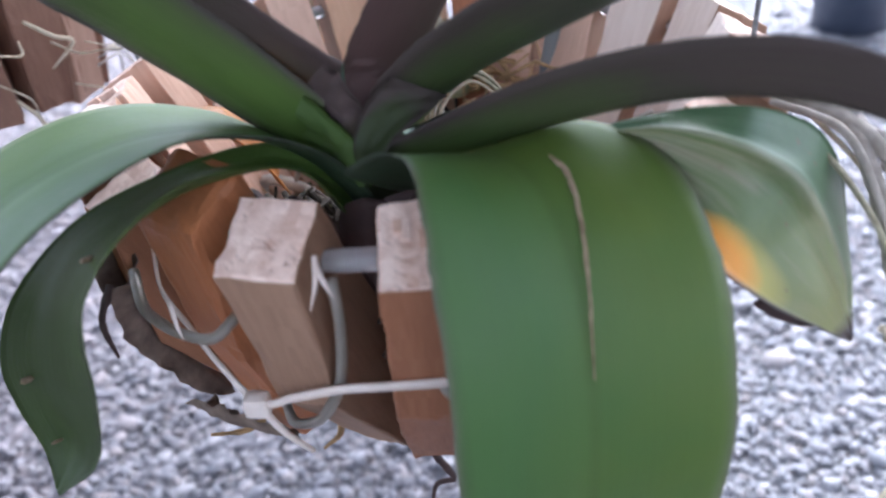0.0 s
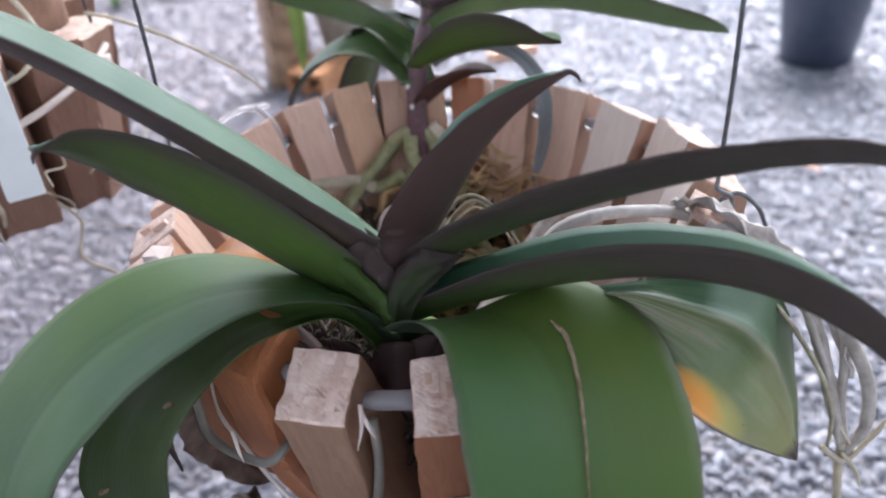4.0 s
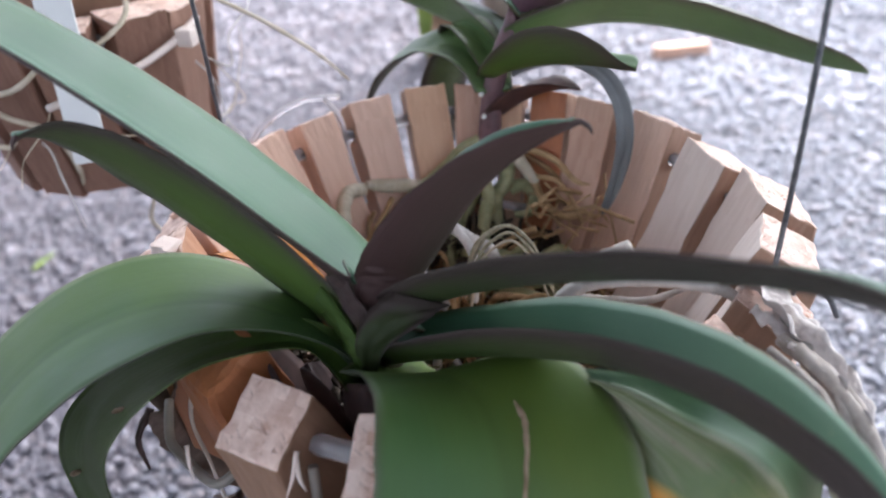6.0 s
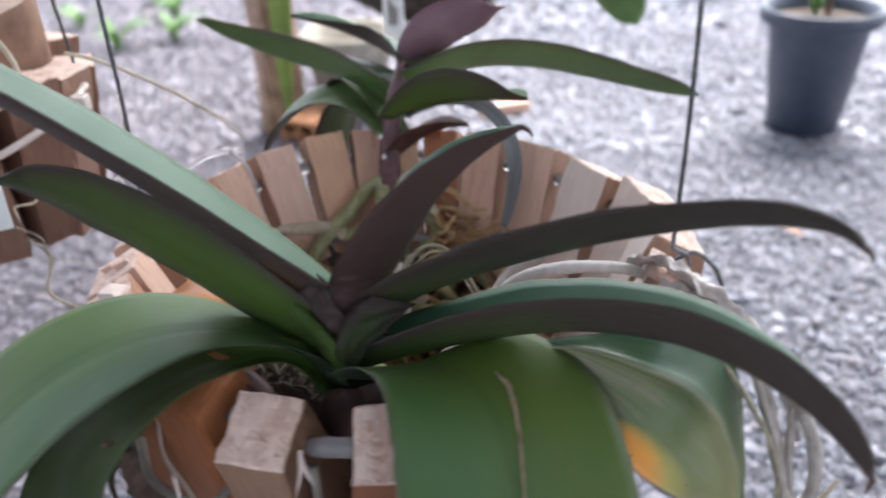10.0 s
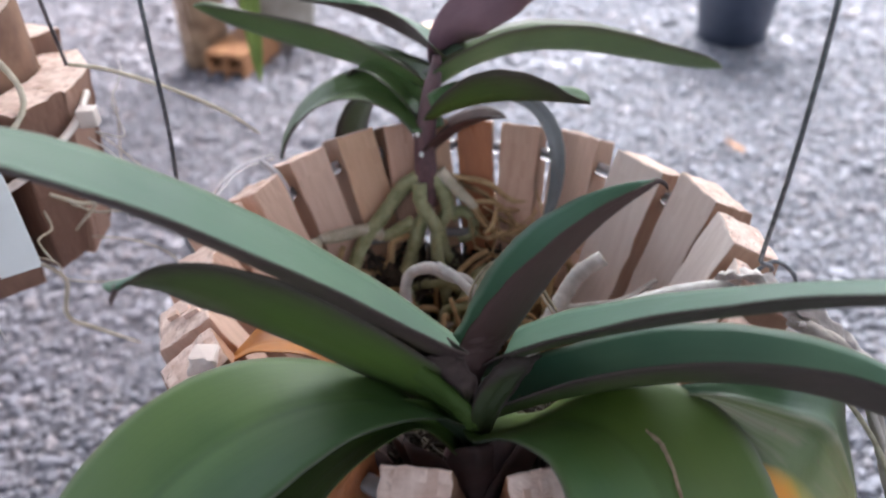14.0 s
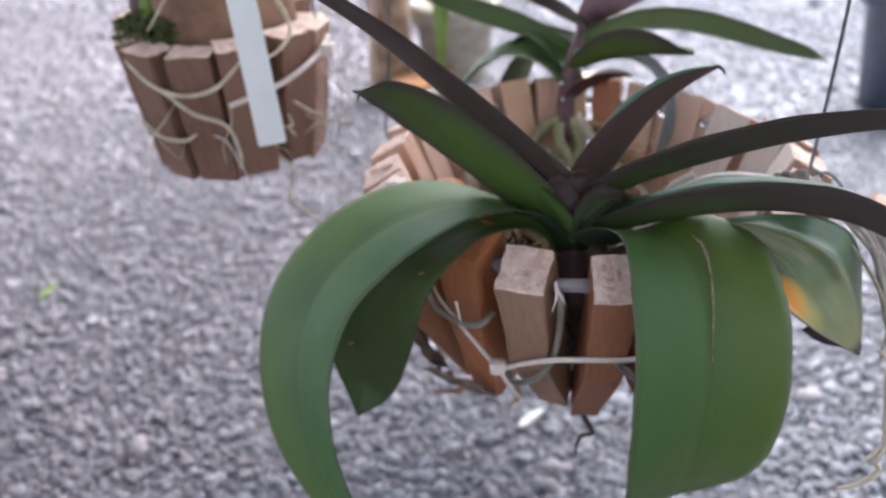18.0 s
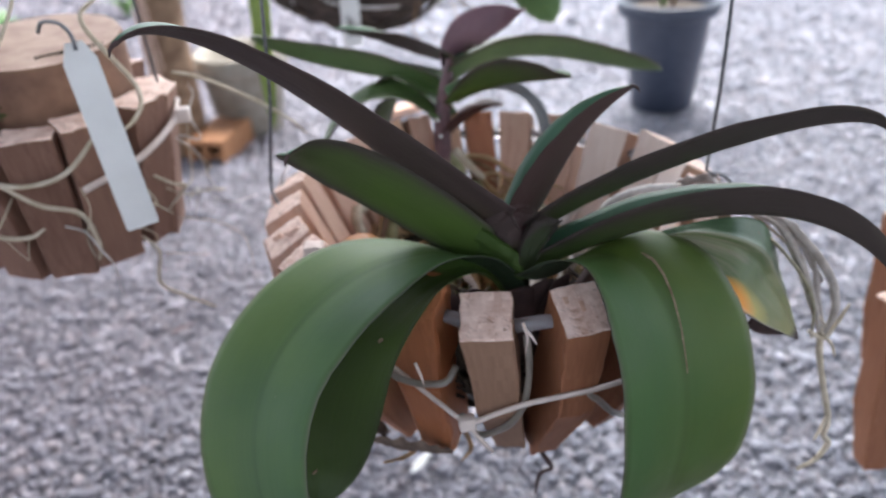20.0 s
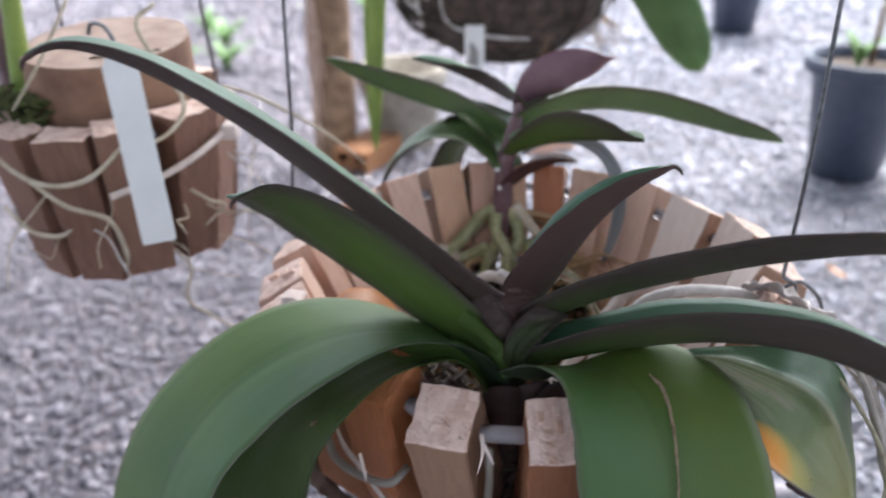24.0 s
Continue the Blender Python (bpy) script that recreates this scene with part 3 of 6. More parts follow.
def box_solid(corners8, mats, slots, name, parent, label="", worn=0.0, seed=0, bev=0.0012):
    """A bevelled block from eight corners (bottom four, top four), with grain along its length."""
    bm = bmesh.new()
    o = base_of(parent)
    vs = [bm.verts.new((c[0] - o.x, c[1] - o.y, c[2] - o.z)) for c in corners8]
    k = len(vs) - 4
    quads = [(0, 3, 2, 1), (k, k + 1, k + 2, k + 3)]
    for j in range(0, k, 4):
        quads += [(j + i, j + (i + 1) % 4, j + (i + 1) % 4 + 4, j + i + 4) for i in range(4)]
    slots = list(slots) + list(slots[2:6]) * (k // 4 - 1)
    fs = [bm.faces.new([vs[i] for i in q]) for q in quads]
    for f, sl in zip(fs, slots):
        f.material_index = sl
    bmesh.ops.bevel(bm, geom=bm.edges[:], offset=bev, segments=2, affect="EDGES", profile=0.6, material=-1)
    uv = bm.loops.layers.uv.new("UVMap")
    a = Vector(corners8[-4]) - Vector(corners8[0])
    a.normalize()
    if worn:
        bm.normal_update()
        long = [e for e in bm.edges if e.calc_length() > 0.008]
        bmesh.ops.subdivide_edges(bm, edges=long, cuts=5, use_grid_fill=True)
        bm.normal_update()
        for v in bm.verts:
            n0 = v.link_faces[0].normal
            inner = all(f.normal.dot(n0) > 0.995 for f in v.link_faces)
            q = v.co * 260.0 + Vector((seed * 5.1, 0.0, 0.0))
            step = Vector((noise.noise(q), noise.noise(q + Vector((9.0, 0, 0))), noise.noise(q + Vector((0, 9.0, 0)))))
            v.co += step * worn * (0.15 if inner else 1.0)
    bm.normal_update()
    for f in bm.faces:
        f.smooth = False
        up = a - f.normal * a.dot(f.normal)
        up = up.normalized() if up.length > 0.3 else (Vector(corners8[1]) - Vector(corners8[0])).normalized()
        across = f.normal.cross(up)
        turn = round(math.degrees(math.atan2(f.normal.y, f.normal.x)) / 45.0) * 0.37
        for lp in f.loops:
            p = lp.vert.co
            lp[uv].uv = (p.dot(across) + turn, p.dot(up))
    me = bpy.data.meshes.new(name)
    bm.to_mesh(me)
    bm.free()
    for m in mats:
        me.materials.append(m)
    ob = new(name, me)
    ob.parent = parent
    return tagged(ob, label) if label else ob


# ---- ground ----
def ground_height(x, y):
    return 0.008 * noise.noise(Vector((x * 1.3, y * 1.3, 0.0))) + 0.004 * noise.noise(Vector((x * 5.0, y * 5.0, 3.0)))


def build_ground():
    xs = np.concatenate([np.linspace(-400, -6, 12), np.linspace(-5, 5, 101), np.linspace(6, 400, 12)])
    ys = np.concatenate([np.linspace(-400, -6, 12), np.linspace(-5, 7, 121), np.linspace(8, 400, 12)])
    verts = [(x, y, ground_height(x, y) - 0.002) for y in ys for x in xs]
    k = len(xs)
    faces = [(j * k + i, j * k + i + 1, (j + 1) * k + i + 1, (j + 1) * k + i) for j in range(len(ys) - 1) for i in range(k - 1)]
    return tagged(part("ground", verts, faces, ground_mat), "grey crushed gravel ground reaching far back", "ground", kind="structure")


def build_gravel():
    """Loose stones, thick where the path looks closest."""
    rng = np.random.RandomState(5)
    ico = bmesh.new()
    bmesh.ops.create_icosphere(ico, subdivisions=1, radius=1.0)
    bv = np.array([v.co[:] for v in ico.verts])
    bf = np.array([[v.index for v in f.verts] for f in ico.faces])
    ico.free()
    pts = []
    for x0, x1, y0, y1, step in ((-1.25, 1.05, -0.32, 1.2, 0.0080), (-2.0, -1.25, -0.2, 1.2, 0.0120), (-2.2, 2.1, 1.2, 2.2, 0.0115), (-3.0, 3.2, 2.2, 3.8, 0.019), (1.05, 1.8, -0.2, 1.2, 0.0120)):
        gx, gy = np.meshgrid(np.arange(x0, x1, step), np.arange(y0, y1, step))
        q = np.stack([gx.ravel(), gy.ravel()], 1) + rng.uniform(-0.5, 0.5, (gx.size, 2)) * step
        pts.append(np.c_[q, np.full(len(q), step)])
    pts = np.vstack(pts)
    n = len(pts)
    size = pts[:, 2] * rng.lognormal(-0.62, 0.38, n)
    v = np.repeat(bv[None], n, 0) * (1 + rng.uniform(-0.42, 0.42, (n, len(bv), 1)))
    v *= np.stack([rng.uniform(0.75, 1.5, n), rng.uniform(0.7, 1.3, n), rng.uniform(0.38, 0.70, n)], 1)[:, None]
    a, b = rng.uniform(0, 2 * np.pi, n), rng.uniform(-0.6, 0.6, n)
    ca, sa, cb, sb = np.cos(a)[:, None], np.sin(a)[:, None], np.cos(b)[:, None], np.sin(b)[:, None]
    x, y, z = v[..., 0], v[..., 1], v[..., 2]
    y, z = cb * y - sb * z, sb * y + cb * z
    x, y = ca * x - sa * y, sa * x + ca * y
    h = np.array([ground_height(px, py) for px, py in pts[:, :2]])
    v = np.stack([x * size[:, None] + pts[:, :1], y * size[:, None] + pts[:, 1:2], z * size[:, None] + (h + rng.uniform(-0.004, 0.003, n))[:, None]], 2)
    faces = (bf[None] + (np.arange(n) * len(bv))[:, None, None]).reshape(-1, 3)
    me = bpy.data.meshes.new("gravel")
    nv, nf = n * len(bv), len(faces)
    me.vertices.add(nv)
    me.vertices.foreach_set("co", v.reshape(-1).astype(np.float32))
    me.loops.add(nf * 3)
    me.loops.foreach_set("vertex_index", faces.reshape(-1).astype(np.int32))
    me.polygons.add(nf)
    me.polygons.foreach_set("loop_start", np.arange(0, nf * 3, 3, dtype=np.int32))
    me.materials.append(stone_mat)
    me.update(calc_edges=True)
    me.validate()
    return tagged(new("gravel", me), "loose grey and white crushed stone gravel", "gravel", kind="stuff")


build_ground()
build_gravel()

# ---- the hanging slat basket ----
RIM_Z, RIM_R = 0.4835, 0.1365


def slat_corners(origin, ang, r, z, w, section, skew=0.0, seed=0):
    """Corners of a slat, ring by ring from the bottom; section: drop below the top, inner and outer step from r, width."""
    rg = np.random.RandomState(seed)
    a = radians(ang)
    out = np.array([math.cos(a), math.sin(a), 0])
    tan = np.array([-math.sin(a), math.cos(a), 0])
    corners = []
    for (zi, ri), (zo, ro), wide in section:
        for i, dr, dz in ((-1, ri, zi), (1, ri, zi), (1, ro, zo), (-1, ro, zo)):
            side = math.tan(radians(skew)) * -dz
            q = np.array(origin) + out * (r + dr) + tan * (w / 2 * wide * i + side) + np.array([0, 0, z + dz])
            corners.append(q + rg.uniform(-0.0007, 0.0007, 3))
    return corners


# bottom, belly and top of a slat: (inner drop, inner step), (outer drop, outer step), width
HEWN = (((-0.108, -0.059), (-0.115, -0.029), 0.80), ((-0.052, -0.034), (-0.059, 0.007), 0.93), ((0.0065, -0.0115), (-0.0065, 0.0118), 1.0))
STRAIGHT = (((-0.100, -0.026), (-0.102, -0.002), 0.9), ((-0.05, -0.019), (-0.052, 0.005), 0.96), ((0.001, -0.012), (-0.001, 0.012), 1.0))


def build_slat(parent, origin, ang, r, z, w, section, skew, outer, inner, label="", seed=0, bev=0.0011, side=None):
    side = side or outer
    c = slat_corners(origin, ang, r, z, w, section, skew, seed)
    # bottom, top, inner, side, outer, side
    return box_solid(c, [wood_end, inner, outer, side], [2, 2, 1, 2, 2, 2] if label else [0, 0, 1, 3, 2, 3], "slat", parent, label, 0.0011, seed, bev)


basket = thing("orchid_basket", (0, 0, 0.37), "round hanging basket of brown wooden slats threaded on wire", "basket")
SLATS = [(-2, 26), (13.5, 30), (32, 32), (52.5, 26), (68.5, 23), (82, 21), (93, 15), (104, 17), (115.5, 24), (131, 23), (146.5, 22), (161.5, 21), (175.5, 22),
         (-169, 24), (-153, 22), (-138, 22), (-121, 30), (-104.5, 26), (-86, 23), (-68, 22), (-51, 22), (-34, 22), (-18, 24)]
rng = np.random.RandomState(3)
RING = []
LEAN = {-104.5: 5.0, -86: -3.0}
for k, (ang, w) in enumerate(SLATS):
    front = -130 < ang < -40
    r = RIM_R + (-0.010 if ang == -121 else 0 if front else -0.006) + rng.uniform(-0.003, 0.003)
    z = RIM_Z + (0.002 if ang == -121 else -0.009 if ang == -138 else rng.uniform(-0.003, 0.003))
    outer = wood_orange if ang in (-121, -138, 82) else wood_in if ang in (-18, -2) else wood_ochre if ang == -104.5 else wood_out
    stretch = rng.uniform(0.94, 1.05)
    thin = 0.80 if ang in LEAN else 1.0
    sec = [((a[0] * stretch, a[1]), (b[0] * stretch, b[1]), c * (thin if a[0] < -0.09 else (1 + thin) / 2)) if a[0] < 0 else (a, b, c) for a, b, c in HEWN]
    if ang == -121:
        sec = (((-0.112, -0.044), (-0.118, -0.014), 0.68), ((-0.052, -0.030), (-0.059, 0.005), 0.86), sec[2])
    # Left slats take inner wood on their sides as painted light.
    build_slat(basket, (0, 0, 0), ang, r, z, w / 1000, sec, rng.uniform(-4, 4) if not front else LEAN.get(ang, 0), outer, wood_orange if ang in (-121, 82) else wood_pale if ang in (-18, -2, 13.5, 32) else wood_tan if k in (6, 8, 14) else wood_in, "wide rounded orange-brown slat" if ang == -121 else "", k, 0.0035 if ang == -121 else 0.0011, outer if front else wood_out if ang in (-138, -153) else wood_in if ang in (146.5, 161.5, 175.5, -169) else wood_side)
    RING.append((ang, r, z, w))
order = sorted(RING)
for depth, inward in ((0.013, 0.006), (0.092, 0.040)):
    ringline = []
    for k, (ang, r, z, w) in enumerate(order):
        ang2, r2, z2, w2 = order[(k + 1) % len(order)]
        span = (ang2 - ang) % 360
        a0, a1 = radians(ang), radians(ang + span)
        p0 = np.array([(r - inward) * math.cos(a0), (r - inward) * math.sin(a0), z - depth + (0.004 if ang == -86 else 0.0)])
        p1 = np.array([(r2 - inward) * math.cos(a1), (r2 - inward) * math.sin(a1), z2 - depth + (0.004 if ang2 == -86 else 0.0)])
        d = p1 - p0
        gap = np.linalg.norm(d)
        u = d / gap
        s0, s1 = (w / 2000 - 0.0005), gap - (w2 / 2000 - 0.0005)
        ringline.append(p0)
        if s1 - s0 > 0.004:
            v, f = tube([p0 + u * s for s in np.linspace(s0, s1, 4)], 0.0038, 12)
            part("tube_spacer", v, f, tube_mat, basket)
    v, f = tube(ringline + [ringline[0]], 0.0012, 6)
    part("ring_wire", v, f, wire_mat, basket, "grey wire threaded through the slats")
# floor rods and dark filling
for k, y in enumerate((-0.05, -0.018, 0.014, 0.046)):
    half = math.sqrt(0.086 ** 2 - y * y)
    v, f = tube([(x, y, 0.380 + 0.001 * k) for x in np.linspace(-half, half, 8)], 0.0042, 10)
    part("floor_rod", v, f, tube_mat, basket)
# each blade: four points of the midrib, half width, roll at base, middle and tip, fold, outline
BLADES = {
    'L1': (((-0.0066, -0.0861, 0.4958), (0.0198, -0.0790, 0.5215), (0.0163, -0.0850, 0.5474), (0.0551, -0.0751, 0.5655)), 0.0269, (30.5, 26.4, 16.1), 52.4, (0.72, 2.2, 0.8)),
    'L2': (((0.0025, -0.0789, 0.4883), (0.0038, -0.0797, 0.5036), (0.1200, -0.1444, 0.5816), (0.1372, -0.1559, 0.5630)), 0.0249, (8.6, 25.0, 27.0), 17.5, (0.75, 3, 0.7)),
    'L3': (((-0.0077, -0.0913, 0.4948), (-0.0306, -0.0587, 0.4846), (-0.1366, -0.1164, 0.6478), (-0.1694, -0.1312, 0.6233)), 0.0343, (-51.3, -43.0, -47.0), 22.0, (0.75, 2.2, 0.95)),
    'L4': (((-0.0158, -0.0909, 0.4796), (-0.0817, -0.0844, 0.5460), (-0.1193, -0.0954, 0.5637), (-0.1155, -0.1080, 0.5627)), 0.0172, (-67.0, -74.3, -43.6), 10.7, (0.85, 2.9, 0.85)),
    'L5': (((-0.0050, -0.0948, 0.4782), (0.0736, -0.0911, 0.5027), (0.1155, -0.1465, 0.5399), (0.1500, -0.1670, 0.4941)), 0.0244, (19.5, 31.9, 63.6), 45.3, (0.70, 3, 0.7)),
    'L7': (((-0.0190, -0.0989, 0.4809), (-0.0701, -0.0889, 0.5375), (-0.2381, -0.1461, 0.4625), (-0.0858, -0.2307, 0.3566)), 0.0350, (-53.4, 1.5, -20.2), 4.3, (0.28, 4, 0.6)),
    'LL': (((-0.0197, -0.1061, 0.4740), (-0.1392, -0.1004, 0.4877), (-0.1268, -0.1346, 0.4167), (-0.1291, -0.1395, 0.3853)), 0.0445, (-72.1, 27.7, -3.2), -0.7, (0.9, 4, 0.6)),
    'L8': (((0.0063, -0.1069, 0.4840), (0.0726, -0.1233, 0.5356), (0.0509, -0.2307, 0.4209), (0.0524, -0.1136, 0.3069)), 0.0390, (39.2, -4.8, 8.6), 7.3, (0.6, 7.5, 0.42)),
    'L9': (((0.0500, -0.1010, 0.4905), (0.1192, -0.1356, 0.4911), (0.1155, -0.1124, 0.4684), (0.1345, -0.1331, 0.4358)), 0.0297, (51.7, -31.0, 9.0), -9.4, (0.35, 4, 0.7)),
    'B1': (((-0.0066, 0.1144, 0.5120), (-0.0465, 0.1805, 0.5060), (-0.1138, 0.1963, 0.5156), (-0.1439, 0.1869, 0.5436)), 0.0228, (-7.5, -32.2, -18.9), 50.4, (0.6, 3, 0.6)),
    'B2': (((-0.0049, 0.1130, 0.5156), (0.0575, 0.1442, 0.5417), (0.1151, 0.1506, 0.5007), (0.1794, 0.1602, 0.4923)), 0.0242, (25.6, 11.8, 11.5), 48.2, (0.6, 4, 0.6)),
    'B3': (((-0.0084, 0.0905, 0.5081), (0.0188, 0.0821, 0.5260), (0.0517, 0.0691, 0.5241), (0.0643, 0.0463, 0.5331)), 0.0241, (-11.3, 39.2, 6.9), 41.2, (0.6, 2.5, 0.8)),
    'B4': (((-0.0116, 0.1022, 0.4935), (-0.0263, 0.1405, 0.5191), (-0.0855, 0.1537, 0.5048), (-0.1002, 0.1370, 0.4626)), 0.0175, (0.9, -0.6, -3.7), 16.3, (0.6, 4, 0.6)),
    'B5': (((-0.0009, 0.1335, 0.5226), (0.0125, 0.1303, 0.5626), (0.0402, 0.1238, 0.5510), (0.0554, 0.1255, 0.5603)), 0.0143, (20.4, 102.8, 4.4), 7.7, (0.8, 2.2, 0.8)),
    'B6': (((0.0008, 0.1119, 0.5326), (-0.0068, 0.1782, 0.5116), (-0.0402, 0.2073, 0.5290), (-0.0799, 0.1800, 0.5455)), 0.0172, (-11.4, -28.1, -2.1), 38.2, (0.7, 3, 0.7)),
    'B7': (((-0.0020, 0.1070, 0.5030), (0.0420, 0.1140, 0.5280), (0.0770, 0.0880, 0.5000), (0.0510, 0.0780, 0.4380)), 0.0048, (-20.0, -40.0, -70.0), 20.0, (0.8, 8, 0.5)),
}



# ---- orchid at the front of the basket ----
plant = thing("orchid", (-0.010, -0.075, 0.405), "large orchid with arching green leaves, purple beneath, in the slat basket", "orchid")
v, f = tube(smooth_line([(-0.010, -0.070, 0.386), (-0.010, -0.084, 0.43), (-0.010, -0.089, 0.448), (-0.010, -0.089, 0.462)], 14), 0.013, 12, (1.0, 1.1, 0.9, 0.5), 0.05, 1)
part("stem", v, f, stem_mat, plant, "short dark purple stem")
STYLE = {
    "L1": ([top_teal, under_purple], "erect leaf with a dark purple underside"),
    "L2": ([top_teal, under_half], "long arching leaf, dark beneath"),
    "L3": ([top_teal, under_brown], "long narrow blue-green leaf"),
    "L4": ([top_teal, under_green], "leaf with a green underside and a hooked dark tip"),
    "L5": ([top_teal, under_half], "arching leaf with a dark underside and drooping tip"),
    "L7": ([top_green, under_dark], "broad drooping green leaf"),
    "LL": ([shaded_leaf, shaded_leaf], "lower drooping leaf, shade put into its green"),
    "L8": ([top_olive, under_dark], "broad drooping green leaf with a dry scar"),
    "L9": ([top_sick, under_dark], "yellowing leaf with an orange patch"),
}
HOOKS = {"L1": (0.005, 0.000, -0.0025), "L2": (0.0030, -0.002, -0.0025), "L3": (-0.003, -0.001, -0.003), "L4": (-0.0018, -0.0015, -0.0025), "L5": (-0.0012, -0.001, -0.003)}
SHEATHS = {"L7": (-0.014, -0.092, 0.444), "L8": (-0.006, -0.078, 0.462)}
for k, (key, (mats, text)) in enumerate(STYLE.items()):
    wide = key in ("L7", "LL", "L8", "L9")
    if key == "LL":
        bend = bezier(((-0.029, -0.1, 0.493), (-0.107, -0.192, 0.521), (-0.074, -0.134, 0.405), (-0.126, -0.143, 0.385)), 9)
        dark_leaf = ruled_blade("leaf", [(-0.0115, -0.100, 0.452), (-0.0140, -0.105, 0.465), (-0.0214, -0.106, 0.480), (-0.0328, -0.107, 0.490)] + list(bend[1:]),
                    [(-0.012, -0.086, 0.455), (-0.020, -0.090, 0.480), (-0.038, -0.094, 0.492), (-0.070, -0.103, 0.489), (-0.102, -0.113, 0.477), (-0.126, -0.121, 0.455), (-0.140, -0.122, 0.430), (-0.143, -0.122, 0.408), (-0.136, -0.128, 0.393), (-0.128, -0.140, 0.386)], mats, plant, text, seed=k)
        # pale dry spots on the drooping leaf
        for at, size in (((-0.0856, -0.1375, 0.4795), 0.0009), ((-0.1289, -0.1289, 0.4264), 0.0012), ((-0.1259, -0.1326, 0.4009), 0.0007)):
            v, f = tube([np.array(at) + np.array((-0.55, -0.8, 0.2)) * q for q in (-0.0022, -0.0012, 0.0, 0.0012, 0.0022)], size, 9, (0.3, 0.9, 1.0, 0.9, 0.3), 0.1, 7)
            part("blemish", v, f, scar_mat, dark_leaf, "pale dry spot")
        continue
    if key == "L9":
        ruled_blade("leaf", [(0.045, -0.100, 0.484), (0.066, -0.110, 0.490), (0.078, -0.124, 0.484), (0.086, -0.136, 0.475), (0.096, -0.140, 0.464), (0.112, -0.139, 0.452), (0.131, -0.134, 0.438)],
                    [(0.050, -0.098, 0.490), (0.076, -0.107, 0.501), (0.101, -0.110, 0.503), (0.125, -0.098, 0.489), (0.137, -0.092, 0.469), (0.139, -0.104, 0.450), (0.1315, -0.1335, 0.4385)], mats, plant, text, camber=0.0035, seed=k, m=22, ridge=0.0035)
        continue
    made = blade("leaf", BLADES[key], mats, plant, text, 0.0018 if wide else 0.0022, 54 if wide else 46, 16 if wide else 12, 0.0009 if wide else 0.0006, k, sheath=SHEATHS.get(key), neck=0.004)
    if key == "L8":
        scarred = made
    if key in HOOKS:
        # dry curled point at the end of the blade
        bend, spec = np.array(HOOKS[key]), BLADES[key]
        end = np.array(spec[0][3])
        line = [blade_point(spec, 0.93, 0.0), blade_point(spec, 0.97, 0.0), end, end + bend * 0.6, end + bend * (0.85, 0.85, 1.5)]
        v, f = tube(smooth_line(line, 18), 0.0011, 8, (1.0, 1.1, 0.9, 0.7, 0.25))
        part("tip", v, f, dead_leaf, made, "dry dark curled leaf tip")

# folded sheaths that hold the crown together
sheath_mat = plain_material("crown_sheath", (0.036, 0.046, 0.018), (0.062, 0.040, 0.032), 40.0, 0.5, bumps=0.35)
sheath_mat.node_tree.nodes["Principled BSDF"].inputs["Specular IOR Level"].default_value = 0.2
v, f = tube(smooth_line([(-0.0095, -0.088, 0.440), (-0.0095, -0.0895, 0.462), (-0.0095, -0.090, 0.480), (-0.0085, -0.089, 0.490)], 20), 0.0085, 16, (1.0, 1.0, 0.8, 0.45), 0.02, 9)
part("sheath", v, f, sheath_mat, plant, "brown-green core of the crown")
# folded leaf bases that fan out from the stem
for k, (right, left, mat, text) in enumerate((
        (((-0.0091, -0.0960, 0.4942), (-0.0049, -0.0945, 0.5038), (0.0015, -0.0875, 0.5065), (0.0055, -0.0830, 0.5095)), ((-0.0109, -0.0960, 0.4943), (-0.0136, -0.0955, 0.5058), (-0.0140, -0.0925, 0.5130), (-0.0100, -0.0910, 0.5190)), under_purple, "purple-brown leaf base at the heart of the crown"),
        (((-0.0105, -0.0980, 0.4910), (-0.0084, -0.0995, 0.5031), (-0.0124, -0.1010, 0.5140), (-0.0163, -0.1010, 0.5195)), ((-0.0126, -0.0975, 0.4907), (-0.0167, -0.0970, 0.4990), (-0.0225, -0.0900, 0.5010), (-0.0290, -0.0825, 0.5045)), under_brown, "brown folded leaf base of the crown"),
        (((-0.0051, -0.1060, 0.4822), (-0.0007, -0.1045, 0.4938), (0.0083, -0.0960, 0.4985), (0.0165, -0.0880, 0.5020)), ((-0.0105, -0.1060, 0.4822), (-0.0113, -0.1050, 0.4958), (-0.0065, -0.1025, 0.5066), (0.0012, -0.0985, 0.5132)), base_olive, "olive folded leaf base of the crown"),
        (((-0.0069, -0.1070, 0.4824), (-0.0101, -0.1050, 0.4937), (-0.0183, -0.0980, 0.5009), (-0.0328, -0.0890, 0.5108)), ((-0.0114, -0.1060, 0.4817), (-0.0174, -0.1000, 0.4853), (-0.0279, -0.0900, 0.4890), (-0.0431, -0.0790, 0.4944)), base_green, "green folded leaf base of the crown"))):
    ruled_blade("leaf_base", right, left, [mat, mat], plant, text, thick=0.002, camber=0.0025, n=30, m=10, seed=160 + k)

